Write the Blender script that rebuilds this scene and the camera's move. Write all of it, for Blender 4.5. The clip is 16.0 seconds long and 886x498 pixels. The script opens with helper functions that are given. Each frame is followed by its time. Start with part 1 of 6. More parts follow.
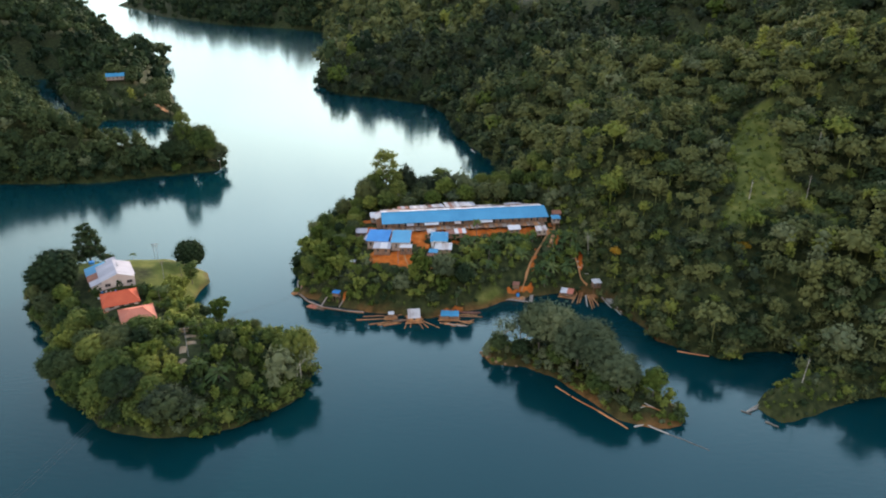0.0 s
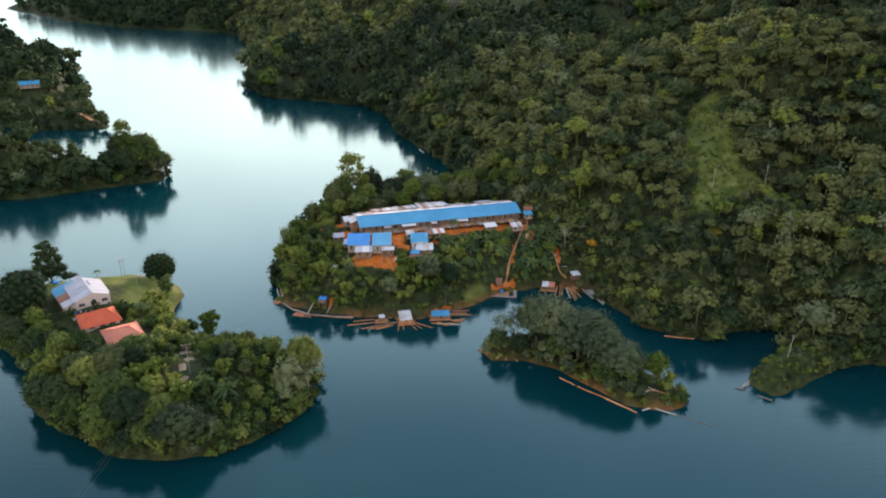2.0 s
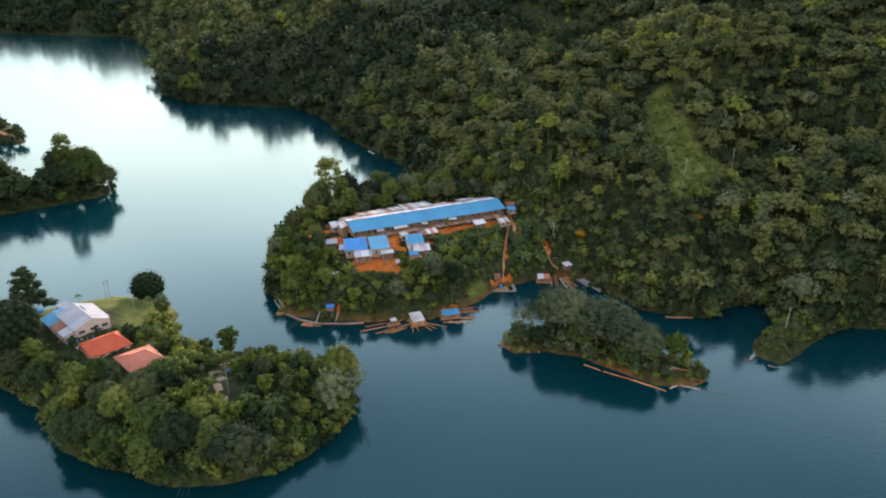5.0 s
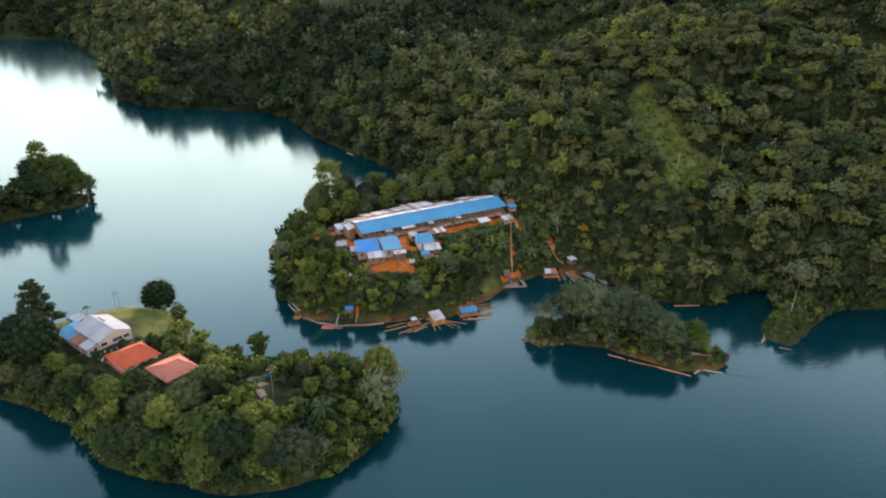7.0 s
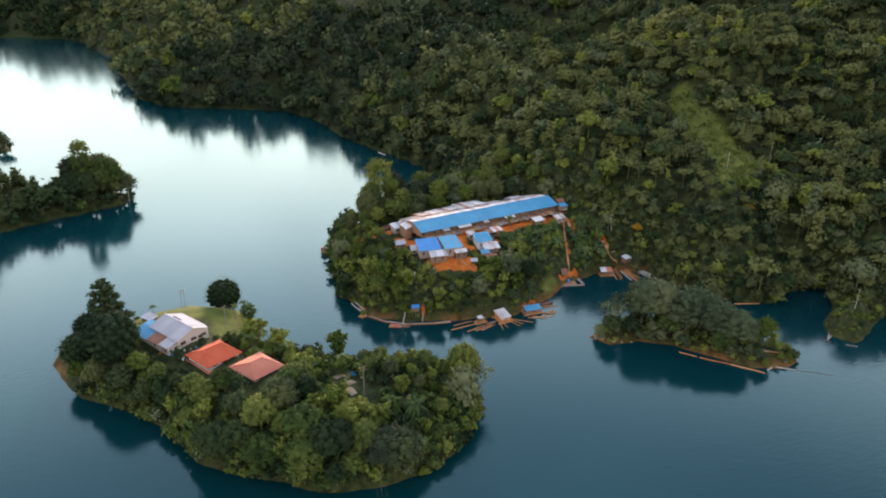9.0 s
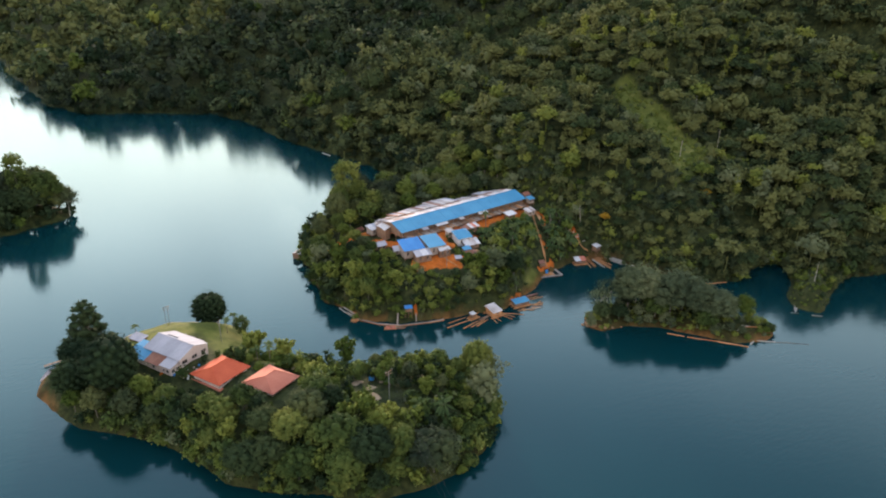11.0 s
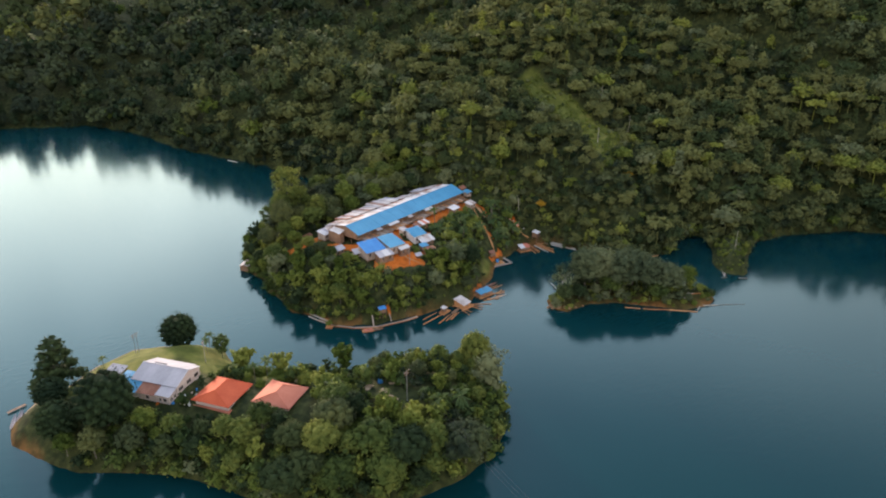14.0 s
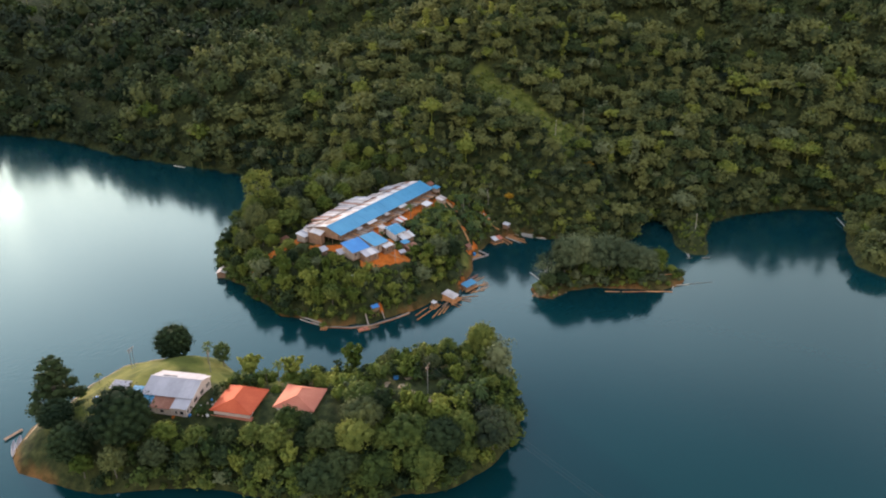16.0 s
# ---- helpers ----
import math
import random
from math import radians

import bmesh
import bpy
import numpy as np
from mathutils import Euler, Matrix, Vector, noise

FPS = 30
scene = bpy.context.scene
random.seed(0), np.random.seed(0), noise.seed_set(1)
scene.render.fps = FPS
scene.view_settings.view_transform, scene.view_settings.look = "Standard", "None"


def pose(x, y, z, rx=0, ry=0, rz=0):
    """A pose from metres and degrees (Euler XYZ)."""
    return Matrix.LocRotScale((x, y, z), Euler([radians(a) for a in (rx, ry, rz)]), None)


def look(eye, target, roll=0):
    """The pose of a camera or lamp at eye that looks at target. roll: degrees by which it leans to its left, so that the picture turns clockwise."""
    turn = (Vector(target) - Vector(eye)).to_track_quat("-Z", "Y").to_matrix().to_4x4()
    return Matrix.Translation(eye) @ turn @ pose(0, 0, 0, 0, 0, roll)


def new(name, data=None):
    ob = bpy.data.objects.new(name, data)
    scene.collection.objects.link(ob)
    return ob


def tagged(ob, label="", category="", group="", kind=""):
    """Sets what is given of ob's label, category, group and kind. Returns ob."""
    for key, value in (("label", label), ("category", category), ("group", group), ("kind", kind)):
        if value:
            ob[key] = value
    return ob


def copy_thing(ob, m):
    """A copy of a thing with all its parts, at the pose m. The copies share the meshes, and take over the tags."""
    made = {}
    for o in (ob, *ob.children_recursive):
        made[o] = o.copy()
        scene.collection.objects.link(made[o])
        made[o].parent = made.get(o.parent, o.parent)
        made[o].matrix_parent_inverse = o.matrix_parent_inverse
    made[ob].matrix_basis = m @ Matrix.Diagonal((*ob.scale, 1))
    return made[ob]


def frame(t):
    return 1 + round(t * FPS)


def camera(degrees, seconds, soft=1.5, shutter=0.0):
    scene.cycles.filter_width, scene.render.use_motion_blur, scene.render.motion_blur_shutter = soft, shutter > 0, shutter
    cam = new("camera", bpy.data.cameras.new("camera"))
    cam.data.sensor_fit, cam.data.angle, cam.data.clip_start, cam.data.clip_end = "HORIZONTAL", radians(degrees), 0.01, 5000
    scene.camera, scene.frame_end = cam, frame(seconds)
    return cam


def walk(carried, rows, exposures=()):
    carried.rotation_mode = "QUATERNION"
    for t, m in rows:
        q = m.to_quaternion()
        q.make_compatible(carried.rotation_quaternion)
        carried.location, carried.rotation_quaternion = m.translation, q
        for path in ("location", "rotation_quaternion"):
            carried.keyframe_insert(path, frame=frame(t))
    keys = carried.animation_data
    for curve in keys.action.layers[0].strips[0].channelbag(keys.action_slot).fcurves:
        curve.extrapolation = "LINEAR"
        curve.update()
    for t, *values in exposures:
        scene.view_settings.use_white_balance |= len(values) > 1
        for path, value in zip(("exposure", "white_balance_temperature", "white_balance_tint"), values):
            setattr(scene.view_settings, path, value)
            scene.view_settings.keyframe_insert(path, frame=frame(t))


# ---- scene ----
cam = camera(63.3, 16.0, soft=2.0)
PATH = [
    (0, (23.112, 0.872, 141.197), (23.142, 2.721, 140.436), 0.1),
    (0.5, (15.655, 0.408, 141.571), (15.807, 2.25, 140.808), 0.0),
    (1, (7.663, 0.725, 141.797), (7.866, 2.563, 141.035), 0.0),
    (1.5, (-0.638, 1.468, 141.983), (-0.414, 3.303, 141.221), 0.1),
    (2, (-7.851, 1.982, 142.024), (-7.581, 3.811, 141.262), 0.1),
    (2.5, (-15.075, 2.483, 142.502), (-14.703, 4.293, 141.737), -0.0),
    (3, (-22.994, 3.576, 142.707), (-22.551, 5.37, 141.943), -0.0),
    (3.5, (-31.066, 5.074, 142.951), (-30.575, 6.856, 142.187), 0.1),
    (4, (-38.752, 6.902, 143.203), (-38.254, 8.682, 142.439), 0.1),
    (4.2, (-41.561, 7.639, 143.344), (-41.064, 9.419, 142.579), 0.0),
    (6.5, (-77.322, 14.638, 144.937), (-76.623, 16.346, 144.168), -0.0),
    (7, (-85.099, 17.572, 144.706), (-84.392, 19.278, 143.938), 0.0),
    (7.5, (-92.296, 20.029, 144.732), (-91.588, 21.735, 143.965), 0.0),
    (8, (-99.467, 22.671, 144.639), (-98.757, 24.376, 143.872), 0.1),
    (8.5, (-107.106, 25.485, 144.614), (-106.393, 27.19, 143.848), 0.0),
    (8.7, (-110.3, 26.639, 144.436), (-109.586, 28.343, 143.67), 0.1),
    (10.8, (-144.568, 43.207, 146.341), (-143.603, 44.776, 145.562), 0.2),
    (11, (-147.496, 44.585, 146.428), (-146.529, 46.153, 145.649), 0.2),
    (11.5, (-154.292, 48.085, 147.25), (-153.225, 49.583, 146.464), 0.2),
    (12, (-161.383, 51.975, 147.867), (-160.263, 53.433, 147.081), 0.2),
    (12.5, (-167.921, 56.043, 148.25), (-166.766, 57.474, 147.463), 0.1),
    (13, (-174.733, 60.469, 148.893), (-173.539, 61.866, 148.104), 0.1),
    (13.5, (-181.246, 64.787, 149.398), (-180.016, 66.151, 148.608), 0.1),
    (14, (-188.056, 69.188, 150.091), (-186.779, 70.507, 149.298), 0.1),
    (14.5, (-194.715, 74.0, 150.677), (-193.392, 75.271, 149.882), 0.1),
    (15, (-201.205, 79.313, 150.742), (-199.836, 80.534, 149.945), 0.1),
    (15.5, (-207.259, 84.311, 151.152), (-205.856, 85.49, 150.351), 0.1),
    (16, (-213.036, 90.04, 151.473), (-211.601, 91.179, 150.671), 0.1),
]
walk(cam, [(t, look(eye, target, roll)) for t, eye, target, roll in PATH], [(0, 2.49, 6700, 18.5), (7, 2.45, 6850, 20), (13, 2.46, 7050, 21.5), (16, 2.54, 7250, 22)])

# ---------------------------------------------------------------- world, sun
SUN_AZ = radians(20)      # from +y towards +x, behind the wooded hill
SUN_EL = radians(10)
world = bpy.data.worlds.new("world")
scene.world = world
world.use_nodes = True
wn = world.node_tree
sky = wn.nodes.new("ShaderNodeTexSky")
sky.sky_type = "NISHITA"
sky.sun_disc = False
sky.sun_elevation = SUN_EL
sky.sun_rotation = SUN_AZ
sky.air_density, sky.dust_density, sky.ozone_density = 1.0, 0.6, 2.0
# thin evening cloud drawn across the whole sky, wider overhead than near the horizon
wtc = wn.nodes.new("ShaderNodeTexCoord")
wsep = wn.nodes.new("ShaderNodeSeparateXYZ")
wn.links.new(wtc.outputs["Generated"], wsep.inputs[0])
wup = wn.nodes.new("ShaderNodeMath")
wup.operation = "ADD"
wup.inputs[1].default_value = 0.22
wn.links.new(wsep.outputs[2], wup.inputs[0])
wflat = wn.nodes.new("ShaderNodeVectorMath")
wflat.operation = "DIVIDE"
wn.links.new(wtc.outputs["Generated"], wflat.inputs[0])
wn.links.new(wup.outputs[0], wflat.inputs[1])
wcl = wn.nodes.new("ShaderNodeTexNoise")
wcl.inputs["Scale"].default_value, wcl.inputs["Detail"].default_value, wcl.inputs["Distortion"].default_value = 1.7, 5, 0.4
wn.links.new(wflat.outputs[0], wcl.inputs["Vector"])
wcr = wn.nodes.new("ShaderNodeMapRange")
wcr.inputs["From Min"].default_value, wcr.inputs["From Max"].default_value = 0.38, 0.68
wcr.inputs["To Min"].default_value, wcr.inputs["To Max"].default_value = 0.86, 0.97
wn.links.new(wcl.outputs["Fac"], wcr.inputs["Value"])
wcm = wn.nodes.new("ShaderNodeMix")
wcm.data_type = "RGBA"
wn.links.new(wcr.outputs["Result"], wcm.inputs["Factor"])
wn.links.new(sky.outputs[0], wcm.inputs["A"])
wveil = wn.nodes.new("ShaderNodeValToRGB")
for i, (at_, c) in enumerate(((0.0, (0.42, 0.38, 0.34)), (0.12, (0.55, 0.50, 0.45)), (0.25, (0.94, 0.84, 0.70)), (0.36, (0.90, 0.89, 0.85)), (0.47, (0.63, 0.71, 0.77)), (0.58, (0.30, 0.395, 0.49)), (0.95, (0.135, 0.205, 0.315)))):
    e = wveil.color_ramp.elements[i] if i < 2 else wveil.color_ramp.elements.new(at_)
    e.position, e.color = at_, (*c, 1)
wn.links.new(wsep.outputs[2], wveil.inputs[0])
wgain = wn.nodes.new("ShaderNodeVectorMath")
wgain.operation = "SCALE"
# the haze is brighter towards the low sun, and patchy where the cloud is thicker
wdot = wn.nodes.new("ShaderNodeVectorMath")
wdot.operation = "DOT_PRODUCT"
wn.links.new(wtc.outputs["Generated"], wdot.inputs[0])
wdot.inputs[1].default_value = (math.sin(SUN_AZ) * math.cos(SUN_EL), math.cos(SUN_AZ) * math.cos(SUN_EL), math.sin(SUN_EL))
wsun = wn.nodes.new("ShaderNodeMapRange")
wsun.interpolation_type = "SMOOTHSTEP"
wsun.inputs["From Min"].default_value, wsun.inputs["From Max"].default_value = 0.45, 1.0
wsun.inputs["To Min"].default_value, wsun.inputs["To Max"].default_value = 3.0, 7.4
wn.links.new(wdot.outputs["Value"], wsun.inputs["Value"])
wpat = wn.nodes.new("ShaderNodeMapRange")
wpat.inputs["From Min"].default_value, wpat.inputs["From Max"].default_value = 0.3, 0.7
wpat.inputs["To Min"].default_value, wpat.inputs["To Max"].default_value = 0.86, 1.14
wn.links.new(wcl.outputs["Fac"], wpat.inputs["Value"])
wmul = wn.nodes.new("ShaderNodeMath")
wmul.operation = "MULTIPLY"
wn.links.new(wsun.outputs["Result"], wmul.inputs[0])
wn.links.new(wpat.outputs["Result"], wmul.inputs[1])
wn.links.new(wmul.outputs[0], wgain.inputs["Scale"])
wn.links.new(wveil.outputs[0], wgain.inputs[0])
wn.links.new(wgain.outputs[0], wcm.inputs["B"])
wn.links.new(wcm.outputs["Result"], wn.nodes["Background"].inputs[0])
wn.nodes["Background"].inputs[1].default_value = 0.15
sun = new("sun", bpy.data.lights.new("sun", "SUN"))
sun.data.energy, sun.data.angle, sun.data.color = 1.0, radians(4), (1.0, 0.82, 0.62)
sun.matrix_world = look((0, 0, 0), (-math.sin(SUN_AZ) * math.cos(SUN_EL), -math.cos(SUN_AZ) * math.cos(SUN_EL), -math.sin(SUN_EL)))


# ---------------------------------------------------------------- materials
def material(name, colours, rough=0.8, scale=1.0, bump=0.3, fine=12.0, metal=0.0, spec=0.3, by="noise", island=0.0, per_object=0.0, translucent=0.0, tone=0.0):
    """A rough natural surface: two colours mixed by noise at two scales, with relief."""
    m = bpy.data.materials.new(name)
    m.use_nodes = True
    nt = m.node_tree
    b = nt.nodes["Principled BSDF"]
    geo = nt.nodes.new("ShaderNodeNewGeometry")
    n1 = nt.nodes.new("ShaderNodeTexNoise")
    n1.inputs["Scale"].default_value, n1.inputs["Detail"].default_value = scale, 4
    n2 = nt.nodes.new("ShaderNodeTexNoise")
    n2.inputs["Scale"].default_value, n2.inputs["Detail"].default_value = scale * fine, 3
    for n in (n1, n2):
        nt.links.new(geo.outputs["Position"], n.inputs["Vector"])
    add = nt.nodes.new("ShaderNodeMath")
    add.operation = "MULTIPLY_ADD"
    nt.links.new(n2.outputs["Fac"], add.inputs[0])
    add.inputs[1].default_value = 0.45
    nt.links.new(n1.outputs["Fac"], add.inputs[2])
    last = add.outputs[0]
    for amount, node, socket in ((island, "ShaderNodeNewGeometry", "Random Per Island"), (per_object, "ShaderNodeObjectInfo", "Random")):
        if amount:
            src = nt.nodes.new(node)
            ma = nt.nodes.new("ShaderNodeMath")
            ma.operation = "MULTIPLY_ADD"
            nt.links.new(src.outputs[socket], ma.inputs[0])
            ma.inputs[1].default_value = amount
            nt.links.new(last, ma.inputs[2])
            sh = nt.nodes.new("ShaderNodeMath")
            sh.operation = "SUBTRACT"
            nt.links.new(ma.outputs[0], sh.inputs[0])
            sh.inputs[1].default_value = amount / 2
            last = sh.outputs[0]
    if tone:
        at = nt.nodes.new("ShaderNodeAttribute")
        at.attribute_name = "tone"
        ma = nt.nodes.new("ShaderNodeMath")
        ma.operation = "MULTIPLY_ADD"
        nt.links.new(at.outputs["Fac"], ma.inputs[0])
        ma.inputs[1].default_value = tone
        nt.links.new(last, ma.inputs[2])
        last = ma.outputs[0]
    ramp = nt.nodes.new("ShaderNodeValToRGB")
    els = ramp.color_ramp.elements
    k = len(colours)
    for i, c in enumerate(colours):
        pos = 0.42 + 0.6 * i / max(1, k - 1)
        e = els[i] if i < 2 else els.new(min(1.0, pos))
        e.position = min(1.0, pos)
        e.color = (*c, 1)
    nt.links.new(last, ramp.inputs[0])
    nt.links.new(ramp.outputs[0], b.inputs["Base Color"])
    b.inputs["Roughness"].default_value, b.inputs["Metallic"].default_value = rough, metal
    b.inputs["Specular IOR Level"].default_value = spec
    if bump:
        bp = nt.nodes.new("ShaderNodeBump")
        bp.inputs["Strength"].default_value = bump
        bp.inputs["Distance"].default_value = 0.3 / scale / fine
        nt.links.new(n2.outputs["Fac"], bp.inputs["Height"])
        nt.links.new(bp.outputs[0], b.inputs["Normal"])
    if translucent:
        tr = nt.nodes.new("ShaderNodeBsdfTranslucent")
        nt.links.new(ramp.outputs[0], tr.inputs[0])
        mix = nt.nodes.new("ShaderNodeMixShader")
        mix.inputs[0].default_value = translucent
        nt.links.new(b.outputs[0], mix.inputs[1])
        nt.links.new(tr.outputs[0], mix.inputs[2])
        nt.links.new(mix.outputs[0], nt.nodes["Material Output"].inputs[0])
    return m


def leaf(name, dark, mid, light, scale=0.06):
    return material(name, (dark, mid, light), rough=0.85, scale=scale, fine=9, bump=0, spec=0.06, island=0.1, per_object=0.4, translucent=0.2, tone=0.5)


M_LEAF = leaf("leaf_forest", (0.026, 0.041, 0.026), (0.068, 0.091, 0.040), (0.152, 0.165, 0.058))
M_LEAF_WARM = leaf("leaf_warm", (0.027, 0.051, 0.018), (0.08, 0.117, 0.031), (0.182, 0.205, 0.05))
M_LEAF_DARK = leaf("leaf_dark", (0.017, 0.034, 0.018), (0.035, 0.059, 0.025), (0.068, 0.093, 0.036))
M_LEAF_GREY = leaf("leaf_grey", (0.047, 0.070, 0.038), (0.099, 0.126, 0.064), (0.175, 0.198, 0.098))
M_LEAF_LIGHT = leaf("leaf_light", (0.055, 0.09, 0.018), (0.12, 0.159, 0.034), (0.217, 0.244, 0.054))
M_LEAF_GOLD = leaf("leaf_gold", (0.16, 0.11, 0.012), (0.30, 0.18, 0.02), (0.42, 0.24, 0.03))
M_PATH = material("tan_rubble", ((0.13, 0.095, 0.055), (0.25, 0.175, 0.105), (0.40, 0.30, 0.20)), scale=0.5, fine=8)
M_PALM = leaf("leaf_palm", (0.034, 0.067, 0.026), (0.078, 0.117, 0.041), (0.16, 0.189, 0.066))
M_BARK = material("bark", ((0.10, 0.085, 0.065), (0.20, 0.18, 0.15)), scale=0.5, fine=8)
M_DEAD = material("bleached_wood", ((0.30, 0.26, 0.21), (0.52, 0.48, 0.42)), scale=0.6, fine=10)
M_LOG = material("floating_timber", ((0.34, 0.13, 0.045), (0.60, 0.29, 0.12)), scale=0.4, fine=8, per_object=0.4)
M_SOIL = material("orange_soil", ((0.32, 0.13, 0.045), (0.46, 0.20, 0.075), (0.54, 0.30, 0.14)), scale=0.15, fine=8)
M_BLUE = material("blue_roof_sheet", ((0.035, 0.23, 0.40), (0.060, 0.31, 0.50)), rough=0.6, scale=0.12, fine=10, bump=0.1, spec=0.25, per_object=0.12)
M_BLUE_D = material("deep_blue_sheet", ((0.025, 0.19, 0.48), (0.04, 0.26, 0.58)), rough=0.6, scale=0.3, fine=8, bump=0.1, spec=0.25)
M_TIN = material("weathered_tin", ((0.32, 0.23, 0.19), (0.52, 0.46, 0.43), (0.66, 0.62, 0.60)), rough=0.9, scale=0.25, fine=7, bump=0.1, per_object=0.6, spec=0.2)
M_ZINC = material("grey_zinc_roof", ((0.34, 0.335, 0.36), (0.46, 0.45, 0.48)), rough=0.85, scale=0.15, fine=9, bump=0.1, per_object=0.25, spec=0.3)
M_WHITE = material("white_sheet", ((0.54, 0.53, 0.53), (0.70, 0.69, 0.68)), rough=0.9, spec=0.1, scale=0.5, fine=8, bump=0.1)
M_RUST = material("rust_brown_roof", ((0.20, 0.075, 0.045), (0.32, 0.14, 0.09)), rough=0.7, scale=0.3, fine=8, per_object=0.3)
M_RED = material("orange_red_roof", ((0.46, 0.080, 0.038), (0.60, 0.13, 0.060)), spec=0.15, rough=0.8, scale=0.2, fine=10, bump=0.15)
M_PINK = material("faded_terracotta_roof", ((0.50, 0.15, 0.095), (0.62, 0.23, 0.15)), spec=0.15, rough=0.8, scale=0.2, fine=10, bump=0.15)
M_WALL = material("cream_plaster", ((0.52, 0.43, 0.38), (0.66, 0.57, 0.51)), scale=0.3, fine=8, bump=0.1)
M_TIMBER = material("brown_timber", ((0.15, 0.080, 0.048), (0.31, 0.19, 0.12)), scale=0.5, fine=8, per_object=0.3)
M_TIMBER_L = material("pale_timber", ((0.24, 0.18, 0.14), (0.44, 0.36, 0.30)), scale=0.5, fine=8, per_object=0.3)
# near-black of the panes; on doorways it paints in the shade inside
M_DARK = material("dark_pane_and_doorway_shade", ((0.012, 0.012, 0.014), (0.03, 0.03, 0.03)), rough=0.3, scale=0.5, bump=0)
M_WIRE = material("dark_cable", ((0.05, 0.05, 0.05), (0.09, 0.09, 0.09)), scale=1, bump=0)
M_STEEL = material("galvanised_steel", ((0.22, 0.22, 0.23), (0.34, 0.34, 0.34)), rough=0.7, metal=0.3, scale=1, bump=0)

# ground: grass, scrub, forest floor and bare shore by height and noise
M_GROUND = bpy.data.materials.new("ground")
M_GROUND.use_nodes = True
nt = M_GROUND.node_tree
gb = nt.nodes["Principled BSDF"]
gb.inputs["Roughness"].default_value, gb.inputs["Specular IOR Level"].default_value = 0.9, 0.1
ggeo = nt.nodes.new("ShaderNodeNewGeometry")


def gnoise(scale, detail=4):
    n = nt.nodes.new("ShaderNodeTexNoise")
    n.inputs["Scale"].default_value, n.inputs["Detail"].default_value = scale, detail
    nt.links.new(ggeo.outputs["Position"], n.inputs["Vector"])
    return n.outputs["Fac"]


def gramp(src, stops):
    r = nt.nodes.new("ShaderNodeValToRGB")
    e = r.color_ramp.elements
    for i, (p, c) in enumerate(stops):
        q = e[i] if i < 2 else e.new(p)
        q.position, q.color = p, (*c, 1)
    nt.links.new(src, r.inputs[0])
    return r.outputs[0]


def gmix(fac, a, b):
    m = nt.nodes.new("ShaderNodeMix")
    m.data_type = "RGBA"
    nt.links.new(fac, m.inputs["Factor"])
    nt.links.new(a, m.inputs["A"])
    nt.links.new(b, m.inputs["B"])
    return m.outputs["Result"]


def gattr(name):
    a = nt.nodes.new("ShaderNodeAttribute")
    a.attribute_name = name
    return a.outputs["Fac"]


scrub = gramp(gnoise(0.35, 6), [(0.35, (0.018, 0.026, 0.010)), (0.55, (0.040, 0.050, 0.017)), (0.75, (0.080, 0.082, 0.030))])
lawn = gramp(gnoise(0.16, 6), [(0.35, (0.062, 0.080, 0.016)), (0.55, (0.115, 0.130, 0.028)), (0.72, (0.20, 0.19, 0.055))])
soil = gramp(gnoise(0.3, 6), [(0.3, (0.38, 0.090, 0.016)), (0.55, (0.62, 0.155, 0.026)), (0.75, (0.66, 0.24, 0.065))])
shore = gramp(gnoise(0.25, 6), [(0.35, (0.075, 0.042, 0.014)), (0.55, (0.21, 0.10, 0.035)), (0.75, (0.11, 0.085, 0.025))])
col = gmix(gattr("lawn"), scrub, lawn)


def gragged(src, scale):
    """Frays the soft edge of a patch with noise."""
    a = nt.nodes.new("ShaderNodeMath")
    a.operation = "MULTIPLY_ADD"
    nt.links.new(gnoise(scale, 5), a.inputs[0])
    a.inputs[1].default_value = 1.1
    nt.links.new(src, a.inputs[2])
    m = nt.nodes.new("ShaderNodeMapRange")
    m.interpolation_type = "SMOOTHSTEP"
    m.inputs["From Min"].default_value, m.inputs["From Max"].default_value = 1.0, 1.3
    nt.links.new(a.outputs[0], m.inputs["Value"])
    return m.outputs["Result"]


col = gmix(gragged(gattr("soil"), 0.45), col, soil)
col = gmix(gattr("shore"), col, shore)
nt.links.new(col, gb.inputs["Base Color"])
gbump = nt.nodes.new("ShaderNodeBump")
gbump.inputs["Strength"].default_value, gbump.inputs["Distance"].default_value = 0.6, 0.5
nt.links.new(gnoise(1.2, 5), gbump.inputs["Height"])
nt.links.new(gbump.outputs[0], gb.inputs["Normal"])

# lake water: dark teal body, skin tinting the mirrored sky cyan, small ripples
M_WATER = bpy.data.materials.new("lake_water")
M_WATER.use_nodes = True
nt = M_WATER.node_tree
nt.nodes.remove(nt.nodes["Principled BSDF"])
wbody = nt.nodes.new("ShaderNodeBsdfDiffuse")
wbody.inputs["Color"].default_value = (0.000, 0.029, 0.034, 1)
wskin = nt.nodes.new("ShaderNodeBsdfGlossy")
wskin.inputs["Color"].default_value = (0.64, 0.92, 1.0, 1)
wskin.inputs["Roughness"].default_value = 0.10
wfre = nt.nodes.new("ShaderNodeFresnel")
wfre.inputs["IOR"].default_value = 1.33
wmix = nt.nodes.new("ShaderNodeMixShader")
for a, b in ((wfre.outputs[0], wmix.inputs[0]), (wbody.outputs[0], wmix.inputs[1]), (wskin.outputs[0], wmix.inputs[2]), (wmix.outputs[0], nt.nodes["Material Output"].inputs[0])):
    nt.links.new(a, b)
wgeo = nt.nodes.new("ShaderNodeNewGeometry")
wmap = nt.nodes.new("ShaderNodeMapping")
wmap.inputs["Rotation"].default_value = (0, 0, radians(25))
